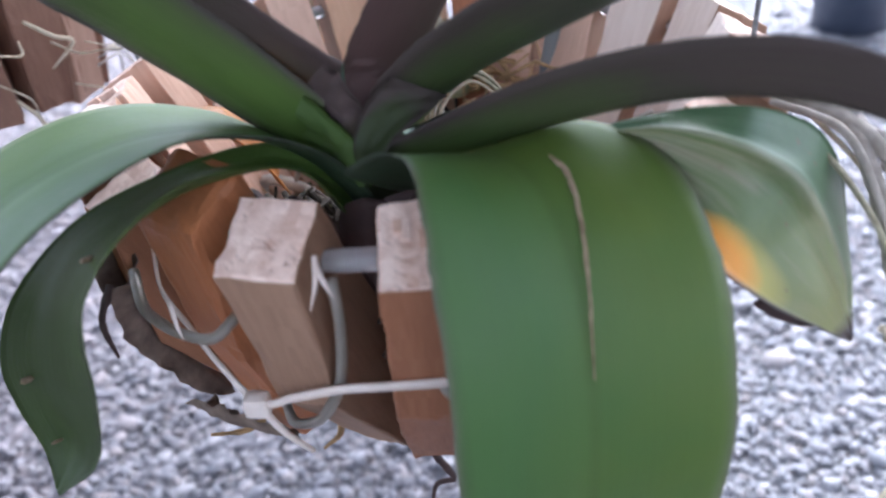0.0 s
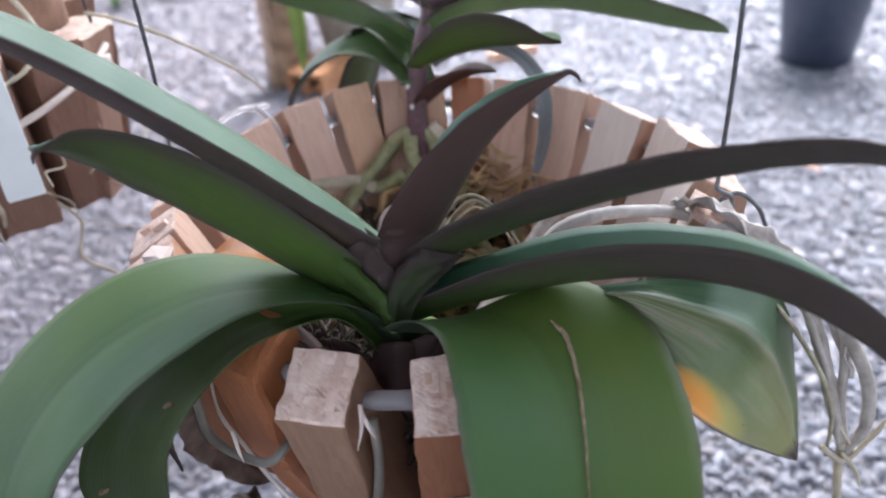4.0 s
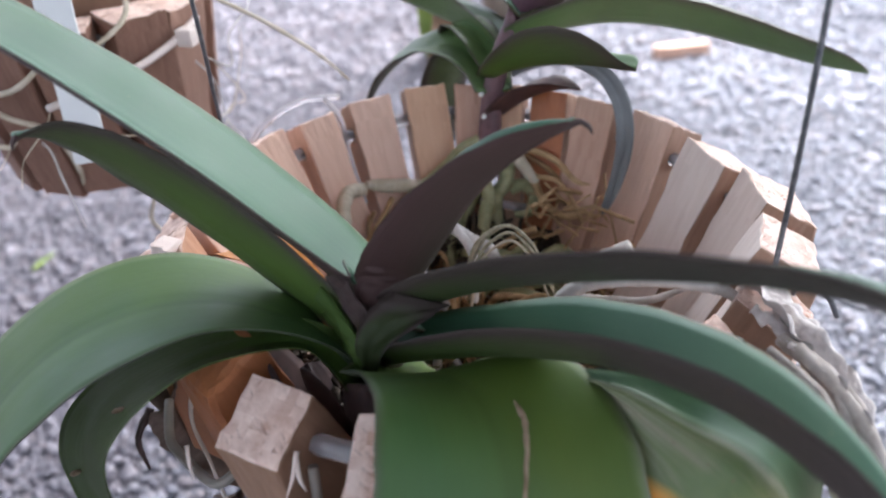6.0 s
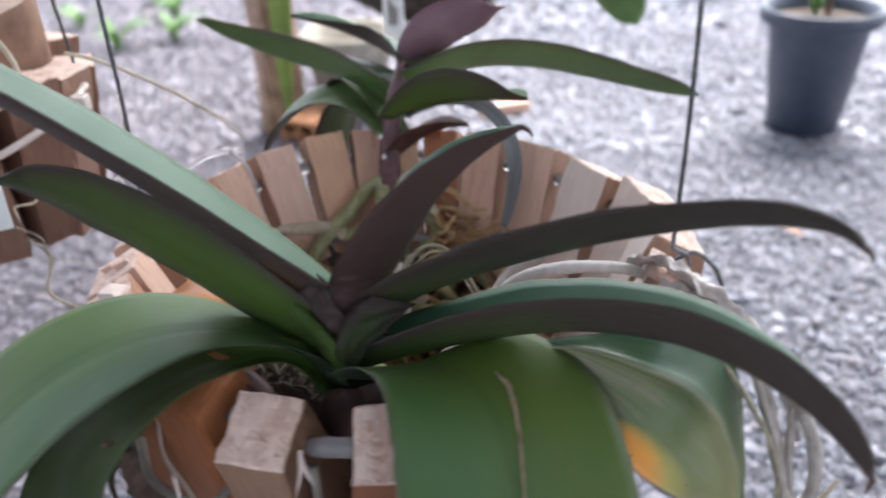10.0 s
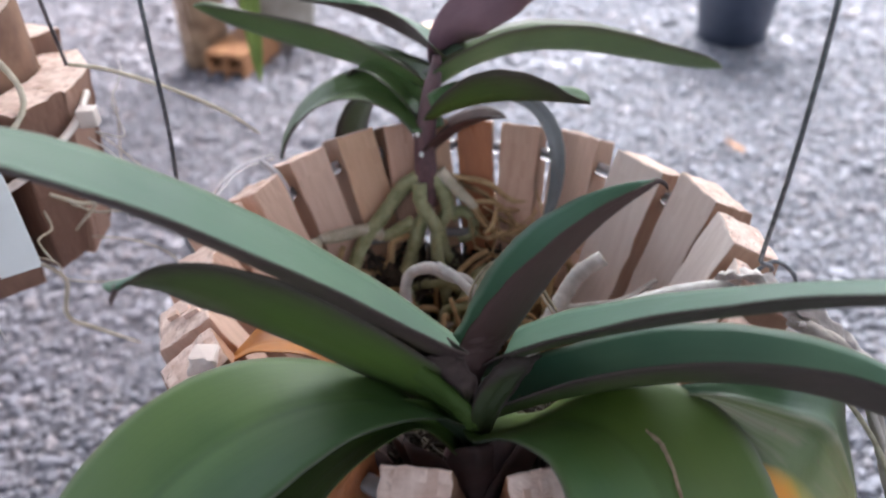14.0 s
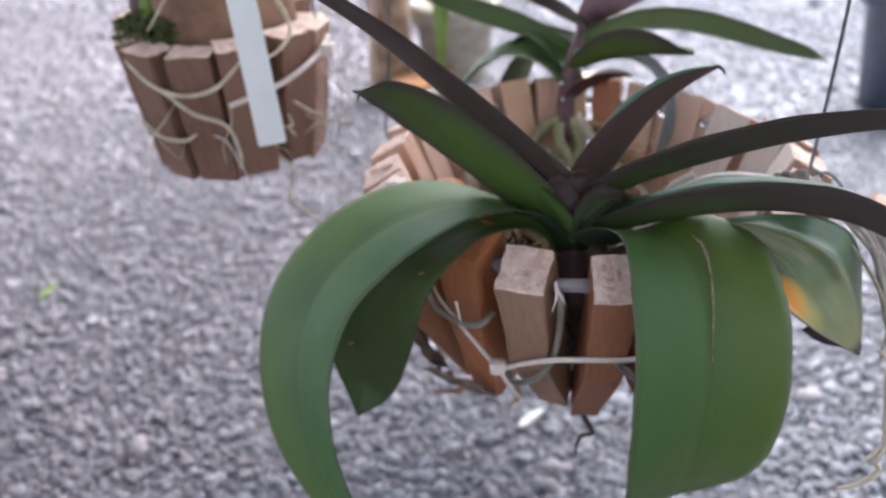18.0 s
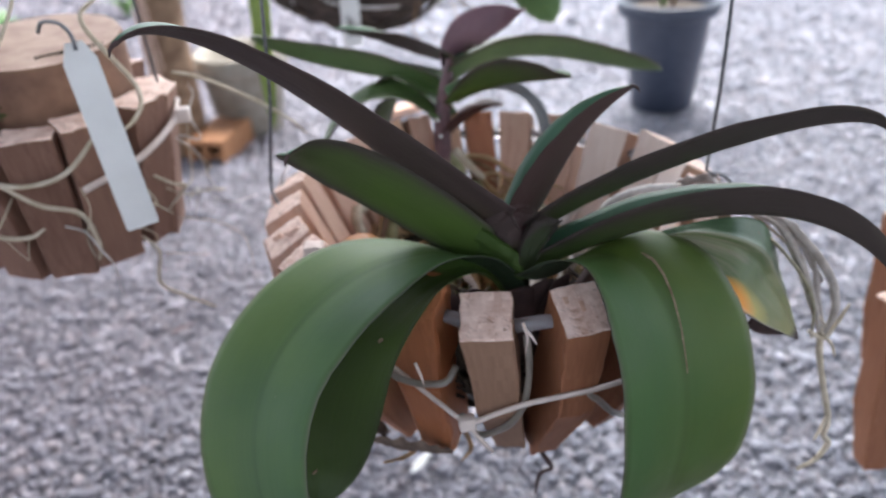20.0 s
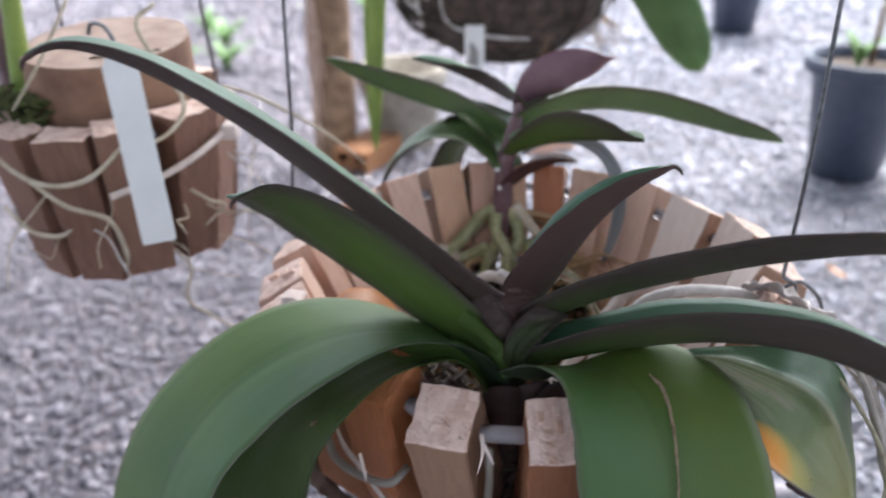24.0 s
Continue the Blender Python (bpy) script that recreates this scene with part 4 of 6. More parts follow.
# old leaf bases that clasp the stem below the crown, the gap's shade in their colour
for k, (dx, dy, w) in enumerate(((-0.024, -0.020, 0.014), (0.000, -0.026, 0.014), (0.026, -0.016, 0.016), (-0.030, 0.004, 0.010), (0.028, 0.006, 0.010), (0.014, -0.020, 0.015), (-0.042, -0.014, 0.018), (0.042, -0.014, 0.018))):
    up = 0.012 if dy < 0 else 0.0
    spec = (((-0.010, -0.086, 0.395), (-0.010 + dx * 0.5, -0.092 + dy * 0.4, 0.425), (-0.010 + dx * 0.9, -0.095 + dy * 0.6, 0.450 + up), (-0.010 + dx, -0.092 + dy * 0.6, 0.466 + up)), w, (0.0, 0.0, 0.0), 30.0, (0.9, 7, 0.5))
    blade("leaf_base", spec, [dead_leaf, dead_leaf], plant, "clasping base of an old leaf, coloured dark for the shaded gap", 0.002, 20, 8, 0.0006, 140 + k)

# ---- younger orchid at the back ----
young = thing("young_orchid", (-0.014, 0.1, 0.425), "younger orchid with a purple stem and short green leaves", "orchid")
v, f = tube(smooth_line([(-0.014, 0.097, 0.448), (-0.014, 0.1, 0.465), (-0.013, 0.105, 0.49), (-0.008, 0.109, 0.515), (-0.005, 0.112, 0.526), (-0.004, 0.113, 0.534)], 18), 0.0062, 12, (1.0, 1.1, 1.0, 0.8, 0.6, 0.3), 0.06, 2)
young_stem = part("stem", v, f, stem_mat, young, "purple-brown stem with pale leaf scars")
for k, (key, mats) in enumerate((("B1", [small_green, small_green]), ("B2", [small_green, small_green]), ("B3", [top_green, under_green]), ("B4", [small_green, under_green]),
                                 ("B5", [young_purple, young_purple]), ("B6", [top_teal, under_brown]), ("B7", [grey_leaf, grey_leaf]))):
    blade("leaf", BLADES[key], mats, young, "withered grey leaf" if key == "B7" else "", 0.002, 34, 10, 0.0006, 20 + k)

# ---- black pot ----
def lathe(profile, n=40, at=(0, 0, 0)):
    verts, faces = [], []
    for r, z in profile:
        for k in range(n):
            a = 2 * math.pi * k / n
            verts.append((at[0] + r * math.cos(a), at[1] + r * math.sin(a), at[2] + z))
    for i in range(len(profile) - 1):
        for k in range(n):
            faces.append((i * n + k, i * n + (k + 1) % n, (i + 1) * n + (k + 1) % n, (i + 1) * n + k))
    return verts, faces


def build_pot(at, s, label):
    pot = thing("plant_pot", at, label, "pot", "black pots on the gravel")
    place = lambda v: [(at[0] + x * s, at[1] + y * s, at[2] + z * s) for x, y, z in v]
    v, f = lathe([(0.0, 0.004), (0.068, 0.0), (0.073, 0.004), (0.098, 0.225), (0.100, 0.229), (0.095, 0.228), (0.090, 0.18)], 48)
    part("body", place(v), f, pot_mat, pot)
    v, f = lathe([(0.099, 0.228), (0.116, 0.230), (0.119, 0.233), (0.121, 0.238), (0.119, 0.258), (0.115, 0.262), (0.108, 0.258), (0.100, 0.235)], 48)
    part("rim", place(v), f, pot_mat, pot)
    v, f = lathe([(0.0001, 0.236), (0.04, 0.24), (0.08, 0.235), (0.103, 0.232)], 32)
    part("soil", [(at[0] + x * s, at[1] + y * s, at[2] + z * s) for x, y, z in v], f, soil_mat, pot, "dark potting soil")
    return pot


build_pot((0.735, 1.345, 0.0), 1.0, "tall black plastic nursery pot with a wide rim")
build_pot((0.83, 2.75, 0.0), 1.0, "black plastic nursery pot farther back")

# scar on the broad leaf
def leaf_strip(spec, path, half, lift, n=24):
    pts = smooth_line([(s, u, 0) for s, u in path], n)
    left, right = [], []
    for i, (s, u, _) in enumerate(pts):
        g = half * (1.25 - 1.0 * i / n) * min(1.0, 0.3 + i / 3) * (1 + 0.5 * noise.noise(Vector((i * 0.9, 1.0, 2.0))))
        left.append(blade_point(spec, s, u - g, lift))
        right.append(blade_point(spec, s, u + g, lift))
    mid = [(a + b) / 2 + (blade_point(spec, p[0], p[1], lift + 0.0007) - blade_point(spec, p[0], p[1], lift)) for a, b, p in zip(left, right, pts)]
    verts = left + mid + right
    faces = []
    for k in (0, 1):
        for i in range(n - 1):
            faces.append((k * n + i, (k + 1) * n + i, (k + 1) * n + i + 1, k * n + i + 1))
    return verts, faces


v, f = leaf_strip(BLADES["L8"], ((0.225, -0.24), (0.26, -0.24), (0.31, -0.16), (0.38, -0.08), (0.46, -0.02), (0.52, 0.0)), 0.022, 0.0018)
part("scar", v, f, scar_mat, scarred, "dry brown scar along the leaf")

# ---- filling, roots and ties of the basket ----
def clump(center, rx, ry, rz, n, size, seed, mat, name, parent, label):
    """Short crossing fibres in a flat heap."""
    r = np.random.RandomState(seed)
    verts, faces = [], []
    for _ in range(n):
        a, q = r.uniform(0, 2 * math.pi), math.sqrt(r.uniform(0, 1))
        p = np.array(center) + (rx * q * math.cos(a), ry * q * math.sin(a), rz * r.uniform(-1, 1) * (1 - 0.5 * q))
        d = r.normal(size=3) * (1, 1, 0.5)
        d = d / np.linalg.norm(d) * size * r.uniform(0.5, 1.6)
        bend = r.normal(size=3) * size * 0.3
        v, f = tube([p - d, p + bend, p + d], 0.0009 * r.uniform(0.6, 1.6), 4)
        o = len(verts)
        verts += v
        faces += [tuple(i + o for i in q_) for q_ in f]
    return tagged(part(name, verts, faces, mat, parent, label), kind="stuff")


filling = thing("basket_filling", (0, 0, 0.385), "dark fibre, moss and dead roots filling the basket", "planting medium")
verts, faces = [], []
N = 26
for j in range(N + 1):
    for i in range(N + 1):
        x, y = -1 + 2 * i / N, -1 + 2 * j / N
        q = max(abs(x), abs(y), 1e-6) / max(math.hypot(x, y), 1e-6)
        x, y = x * q * 0.089, y * q * 0.089
        verts.append((x, y, 0.391 + 0.006 * noise.noise(Vector((x * 60, y * 60, 0.5))) + 0.10 * (x * x + y * y) ** 0.5 * 0.1))
for j in range(N):
    for i in range(N):
        a = j * (N + 1) + i
        faces.append((a, a + 1, a + N + 2, a + N + 1))
lo = len(verts)
verts += [(x * 0.97, y * 0.97, 0.380) for x, y, z in verts]
faces += [tuple(i + lo for i in q[::-1]) for q in faces]
part("fibre_bed", verts, faces, fibre_mat, filling, "dark fibre bed")
clump((0.0, 0.030, 0.397), 0.074, 0.056, 0.008, 360, 0.014, 4, root_brown, "root_tangle", filling, "tangle of brown dead roots")
clump((-0.02, 0.015, 0.398), 0.066, 0.055, 0.006, 300, 0.008, 6, moss_mat, "moss", filling, "tufts of green moss")
clump((0.036, 0.080, 0.436), 0.020, 0.010, 0.012, 18, 0.020, 8, root_tan, "root_tangle", filling, "brown dry root strands")

# Dark fibre stands in for the deep shade below the crown.
clump((-0.022, -0.088, 0.425), 0.034, 0.018, 0.026, 320, 0.012, 14, fibre_mat, "fibre_tuft", filling, "dark fibre added as shade in the gap below the crown")
clump((-0.046, -0.078, 0.432), 0.022, 0.016, 0.032, 300, 0.011, 16, fibre_mat, "fibre_tuft", filling, "dark fibre added as shade in the gap below the crown")
clump((0.030, -0.082, 0.436), 0.022, 0.014, 0.032, 280, 0.011, 17, fibre_mat, "fibre_tuft", filling, "dark fibre added as shade in the gap below the crown")

# pale floor tube and darker fibre heaped below the young plant
v, f = tube([(-0.050, 0.080, 0.437), (-0.020, 0.088, 0.435), (0.014, 0.089, 0.431)], 0.0028, 10)
part("cross_tube", v, f, tube_mat, basket, "pale clear tube behind the roots")
clump((-0.020, 0.076, 0.412), 0.056, 0.012, 0.016, 420, 0.011, 15, fibre_mat, "fibre_tuft", filling, "dark matted fibre below the young plant")

ROOTS = (
    (young, root_green, 0.0047, ((-0.018, 0.100, 0.466), (-0.028, 0.098, 0.460), (-0.039, 0.091, 0.449), (-0.055, 0.074, 0.436), (-0.063, 0.052, 0.418))),
    (young, root_green, 0.0040, ((-0.023, 0.086, 0.445), (-0.039, 0.083, 0.438), (-0.049, 0.082, 0.441))),
    (young, root_cord, 0.0042, ((-0.042, 0.083, 0.438), (-0.053, 0.081, 0.444), (-0.068, 0.072, 0.448), (-0.076, 0.066, 0.451))),
    (young, root_cord, 0.0040, ((-0.077, 0.065, 0.449), (-0.083, 0.058, 0.450), (-0.084, 0.051, 0.446), (-0.082, 0.045, 0.438), (-0.080, 0.041, 0.429))),
    (young, root_green, 0.0042, ((-0.018, 0.092, 0.466), (-0.018, 0.088, 0.455), (-0.011, 0.082, 0.443), (-0.010, 0.076, 0.434))),
    (young, root_green, 0.0043, ((-0.012, 0.100, 0.468), (-0.004, 0.096, 0.455), (-0.003, 0.091, 0.446), (-0.008, 0.087, 0.438), (-0.006, 0.080, 0.426), (-0.001, 0.072, 0.417))),
    (young, root_green, 0.0044, ((-0.014, 0.090, 0.450), (-0.021, 0.084, 0.439), (-0.026, 0.076, 0.426), (-0.031, 0.069, 0.416))),
    (young, root_green, 0.0040, ((-0.010, 0.077, 0.441), (-0.011, 0.069, 0.429), (-0.008, 0.060, 0.416))),
    (young, root_cord, 0.0038, ((-0.006, 0.100, 0.469), (0.004, 0.096, 0.457), (0.014, 0.091, 0.447))),
    (young, root_tan, 0.0022, ((0.012, 0.092, 0.448), (0.021, 0.085, 0.437), (0.032, 0.082, 0.433), (0.043, 0.084, 0.436))),
    (young, root_green, 0.0036, ((-0.001, 0.093, 0.440), (0.005, 0.095, 0.443), (0.012, 0.093, 0.439), (0.011, 0.088, 0.431), (0.003, 0.087, 0.428))),
    (young, root_tan, 0.0026, ((-0.061, 0.066, 0.428), (-0.049, 0.070, 0.421), (-0.039, 0.074, 0.425), (-0.036, 0.081, 0.434), (-0.026, 0.082, 0.438))),
    (young, root_tan, 0.0018, ((0.001, 0.101, 0.464), (0.021, 0.099, 0.459), (0.035, 0.094, 0.449), (0.046, 0.091, 0.449))),
    (young, root_brown, 0.0016, ((0.004, 0.102, 0.459), (0.019, 0.099, 0.452), (0.031, 0.094, 0.443), (0.044, 0.089, 0.442))),
    (young, root_tan, 0.0014, ((0.013, 0.093, 0.450), (0.025, 0.092, 0.449), (0.034, 0.087, 0.441), (0.041, 0.080, 0.431))),
    (young, root_brown, 0.0014, ((-0.072, 0.063, 0.436), (-0.073, 0.055, 0.430), (-0.069, 0.050, 0.417))),
    (young, root_tan, 0.0016, ((-0.064, 0.073, 0.440), (-0.068, 0.065, 0.432), (-0.073, 0.051, 0.424))),
    (young, root_tan, 0.0018, ((0.018, 0.069, 0.432), (0.007, 0.066, 0.427), (-0.004, 0.061, 0.419), (-0.013, 0.060, 0.413))),
    (young, root_brown, 0.0014, ((0.021, 0.065, 0.432), (0.010, 0.062, 0.426), (0.003, 0.058, 0.417))),
    (plant, root_white, 0.0032, ((0.008, 0.031, 0.425), (0.002, 0.030, 0.442), (-0.007, 0.026, 0.450), (-0.018, 0.028, 0.455), (-0.028, 0.030, 0.450), (-0.031, 0.025, 0.440), (-0.028, 0.010, 0.430), (-0.016, -0.010, 0.418))),
    (plant, root_white, 0.0044, ((0.070, 0.018, 0.460), (0.058, 0.017, 0.452), (0.046, 0.008, 0.440), (0.030, -0.010, 0.428), (0.010, -0.040, 0.422))),
    (plant, root_white, 0.0020, ((0.050, 0.014, 0.432), (0.065, 0.011, 0.435), (0.081, 0.008, 0.440), (0.098, 0.014, 0.446))),
    (plant, root_white, 0.0030, ((0.020, -0.062, 0.440), (0.040, -0.060, 0.472), (0.054, -0.056, 0.490), (0.071, -0.054, 0.4955), (0.090, -0.047, 0.492), (0.106, -0.041, 0.486), (0.118, -0.046, 0.481))),
    (plant, root_dry, 0.0010, ((0.000, -0.008, 0.440), (0.003, -0.003, 0.463), (0.010, 0.002, 0.472), (0.019, 0.003, 0.475), (0.030, -0.004, 0.470), (0.040, -0.012, 0.455))),
    (plant, root_dry, 0.0008, ((0.002, -0.010, 0.440), (0.005, -0.006, 0.462), (0.012, -0.001, 0.4705), (0.020, 0.000, 0.4735), (0.031, -0.007, 0.468), (0.041, -0.015, 0.454))),
    (plant, root_cord, 0.0007, ((0.003, -0.013, 0.440), (0.006, -0.008, 0.460), (0.013, -0.004, 0.4685), (0.021, -0.003, 0.4715), (0.031, -0.010, 0.466), (0.040, -0.018, 0.452))),
    (plant, root_dry, 0.0008, ((-0.002, -0.004, 0.442), (0.001, 0.000, 0.462), (0.009, 0.005, 0.471), (0.018, 0.006, 0.473), (0.029, 0.000, 0.468), (0.039, -0.008, 0.454))),
    (plant, root_white, 0.0024, ((-0.014, 0.020, 0.462), (-0.006, 0.010, 0.462), (0.002, 0.000, 0.456), (0.004, -0.010, 0.440))),
    (plant, root_grey, 0.0029, ((0.124, -0.064, 0.486), (0.139, -0.082, 0.484), (0.144, -0.102, 0.470), (0.147, -0.116, 0.452), (0.151, -0.124, 0.435))),
    (plant, root_grey, 0.0026, ((0.128, -0.070, 0.488), (0.146, -0.092, 0.480), (0.158, -0.112, 0.462), (0.159, -0.122, 0.445), (0.152, -0.126, 0.432))),
    (plant, root_grey, 0.0017, ((0.126, -0.062, 0.484), (0.146, -0.084, 0.480), (0.153, -0.103, 0.468), (0.151, -0.117, 0.450), (0.153, -0.125, 0.432))),
    (plant, root_cord, 0.0008, ((0.130, -0.074, 0.484), (0.141, -0.096, 0.474), (0.149, -0.112, 0.456), (0.148, -0.120, 0.446), (0.153, -0.126, 0.437))),
    (plant, root_grey, 0.0014, ((0.120, -0.070, 0.486), (0.136, -0.090, 0.484), (0.143, -0.108, 0.468), (0.147, -0.120, 0.450), (0.150, -0.125, 0.434))),
    (plant, root_cord, 0.0012, ((0.143, -0.126, 0.436), (0.151, -0.128, 0.431), (0.160, -0.124, 0.436), (0.168, -0.121, 0.446))),
    (plant, root_cord, 0.0009, ((0.150, -0.127, 0.434), (0.155, -0.130, 0.428), (0.158, -0.131, 0.420))),
    (plant, root_cord, 0.0017, ((0.151, -0.124, 0.436), (0.151, -0.128, 0.420), (0.152, -0.136, 0.402), (0.151, -0.145, 0.390), (0.146, -0.151, 0.384), (0.148, -0.153, 0.379), (0.138, -0.158, 0.374), (0.127, -0.160, 0.372))),
    (plant, root_cord, 0.0009, ((0.151, -0.144, 0.391), (0.144, -0.150, 0.388), (0.138, -0.154, 0.385))),
    (plant, root_dry, 0.0010, ((0.122, -0.088, 0.486), (0.133, -0.103, 0.476), (0.142, -0.116, 0.462), (0.146, -0.122, 0.448), (0.146, -0.125, 0.430))),
)
for k, (owner, mat, r, pts) in enumerate(ROOTS):
    if 0.405 < pts[-1][2] < 0.42:
        pts = pts + ((pts[-1][0] * 0.98, pts[-1][1] - 0.006, 0.391),)
    v, f = tube(smooth_line(pts, 10 * len(pts)), r, 8, (1.0, 1.0, 0.95, 0.9, 0.6), 0.08, 40 + k)
    part("root", v, f, mat, owner)

# more dry and live roots arching over the filling
r = np.random.RandomState(61)
for k in range(34):
    a, q = r.uniform(0.0, 3.14), r.uniform(0.015, 0.080)
    p = np.array((q * math.cos(a), q * math.sin(a) + 0.012, 0.396))
    d = r.normal(size=3) * (1, 0.7, 0)
    d = d / np.linalg.norm(d) * r.uniform(0.014, 0.030)
    h = r.uniform(0.008, 0.032)
    pts = [p - d, p - d * 0.4 + (0, 0, h * 0.8) + r.normal(size=3) * 0.003, p + d * 0.4 + (0, 0, h) + r.normal(size=3) * 0.004, p + d + (0, 0, h * 0.2)]
    for e in pts:
        n_ = math.hypot(e[0], e[1])
        if n_ > 0.088:
            e[:2] *= 0.088 / n_
    v, f = tube(smooth_line(pts, 22), (0.0014, 0.0019, 0.0032)[k % 3], 7, (0.8, 1.0, 0.9, 0.6), 0.1, 300 + k)
    part("root", v, f, (root_tan, root_tan, root_green)[k % 3] if k % 7 else root_white, young)

# crumpled bleached root skins lying over the rim
for k, (line, width, rolls) in enumerate((
        (((0.108, -0.034, 0.484), (0.116, -0.042, 0.496), (0.127, -0.058, 0.490), (0.139, -0.070, 0.476)), 0.0100, (10.0, 35.0, 20.0)),
        (((0.118, -0.050, 0.484), (0.126, -0.060, 0.492), (0.137, -0.072, 0.486), (0.146, -0.086, 0.474)), 0.0070, (40.0, -20.0, 30.0)),
        (((0.132, -0.066, 0.482), (0.142, -0.078, 0.486), (0.152, -0.094, 0.476), (0.154, -0.112, 0.456)), 0.0062, (0.0, 50.0, 80.0)))):
    blade("root_skin", (line, width, rolls, 25.0, (0.7, 5, 0.4)), [skin_mat, skin_mat], plant, "crumpled papery bleached root skin on the rim", 0.0010, 30, 12, 0.0045, 200 + k)
# pale torn chip of wood on the near rim
c0 = np.array((-0.112, -0.061, 0.486))
box_solid([c0 + (x, y, z) for z, q in ((-0.006, 1.0), (0.007, 0.6)) for x, y in ((-0.009 * q, -0.003), (0.008 * q, -0.006), (0.010 * q, 0.004), (-0.006 * q, 0.005))], [wood_pale], [0] * 6, "torn_chip", basket, "pale torn chip on the rim", 0.0012, 5)

# withered orange leaf tucked in by the rim
ORANGE = (((-0.060, -0.036, 0.448), (-0.072, -0.046, 0.484), (-0.094, -0.044, 0.490), (-0.116, -0.042, 0.458)), 0.018, (20.0, 10.0, 0.0), 14.0, (0.8, 4, 0.6))
blade("leaf", ORANGE, [orange_leaf, orange_leaf], plant, "withered orange-brown leaf", 0.0016, 26, 10, 0.001, 77)
STUB = (((0.107, -0.126, 0.4490), (0.114, -0.127, 0.4450), (0.121, -0.127, 0.4410), (0.129, -0.127, 0.4385)), 0.0058, (80.0, 80.0, 70.0), 10.0, (0.7, 5, 0.5))
blade("leaf", STUB, [dead_leaf, dead_leaf], plant, "dried brown leaf tip", 0.0016, 14, 8, 0.0006, 78)
BRACT = (((-0.010, 0.106, 0.478), (0.004, 0.108, 0.490), (0.018, 0.108, 0.498), (0.034, 0.108, 0.496)), 0.017, (20.0, 20.0, 0.0), 30.0, (0.9, 3, 0.8))
blade("leaf", BRACT, [bract_mat, bract_mat], young, "dark red-brown drying leaf", 0.0016, 16, 8, 0.0005, 79)
BACK = (((-0.010, 0.112, 0.498), (-0.028, 0.135, 0.520), (-0.045, 0.150, 0.520), (-0.055, 0.156, 0.502)), 0.013, (0.0, 0.0, 0.0), 20.0, (0.8, 3, 0.7))
blade("leaf", BACK, [small_green, under_green], young, "", 0.0018, 24, 10, 0.0006, 80)
DROOP = (((-0.016, 0.118, 0.498), (-0.040, 0.152, 0.520), (-0.062, 0.158, 0.480), (-0.060, 0.150, 0.405)), 0.019, (0.0, 0.0, 0.0), 10.0, (0.8, 5, 0.5))
blade("leaf", DROOP, [small_green, under_green], young, "green leaf hanging down outside the slats", 0.0018, 30, 10, 0.0006, 81)
for k, (x, y, z) in enumerate(((-0.0175, 0.0975, 0.494), (-0.0160, 0.0960, 0.482))):
    v, f = tube([(x, y + 0.002, z), (x, y, z), (x, y - 0.0012, z)], 0.0014, 8, (1.0, 0.9, 0.4))
    part("leaf_scar", v, f, tag_mat, young_stem, "pale scar on the stem")


def rim_point(ang, r, z):
    return (r * math.cos(radians(ang)), r * math.sin(radians(ang)), z)


# nylon tie round the front slats
TIE = [rim_point(a, r, z) for a, r, z in ((-133, 0.130, 0.454), (-127, 0.137, 0.447), (-121, 0.139, 0.439), (-115, 0.143, 0.432), (-108.8, 0.1462, 0.4235), (-103, 0.1475, 0.4305), (-97, 0.1475, 0.436), (-90, 0.148, 0.4385), (-83, 0.1485, 0.4395), (-74, 0.1485, 0.4405), (-60, 0.147, 0.441), (-45, 0.142, 0.442))]
line = smooth_line(TIE, 60)
verts, faces = [], []
for i, p in enumerate(line):
    out = np.array((p[0], p[1], 0)) / math.hypot(p[0], p[1])
    for dz, do in ((-0.0016, 0), (0.0016, 0), (0.0013, 0.0012), (-0.0013, 0.0012)):
        verts.append(p + out * do + (0, 0, dz))
for i in range(len(line) - 1):
    for k in range(4):
        faces.append((i * 4 + k, i * 4 + (k + 1) % 4, i * 4 + 4 + (k + 1) % 4, i * 4 + 4 + k))
tie = part("cable_tie", verts, faces, tie_mat, basket, "white nylon cable tie round the slats")
head = np.array(rim_point(-108.8, 0.1475, 0.4235))
bm_c = [head + (sx * 0.0043, sy * 0.0032, sz * 0.0041) for sz in (-1, 1) for sx, sy in ((-1, -1), (1, -1), (1, 1), (-1, 1))]
box_solid(bm_c, [tie_mat], [0] * 6, "tie_head", tie, "white tie head", bev=0.0024)
v, f = tube(smooth_line([head, head + (0.006, 0.000, -0.012), head + (0.013, 0.003, -0.025)], 12), 0.0013, 6, (1, 1, 0.8))
part("tie_tail", v, f, tie_mat, tie)
# grey tubing that loops round the lower slats
for k, pts in enumerate((((-0.090, -0.110, 0.456), (-0.0835, -0.1225, 0.451), (-0.078, -0.126, 0.447), (-0.069, -0.1305, 0.4455), (-0.057, -0.136, 0.448), (-0.050, -0.130, 0.452)),
                         ((-0.0165, -0.138, 0.470), (-0.016, -0.141, 0.454), (-0.0185, -0.143, 0.4355), (-0.0245, -0.143, 0.423), (-0.032, -0.1355, 0.411), (-0.041, -0.131, 0.407), (-0.047, -0.118, 0.410)),
                         ((0.010, -0.138, 0.442), (0.0133, -0.146, 0.435), (0.0189, -0.145, 0.429), (0.030, -0.135, 0.411), (0.046, -0.115, 0.388)))):
    v, f = tube(smooth_line(pts, 26), 0.0018, 8)
    part("tubing", v, f, loop_mat, basket, "grey clear tubing")
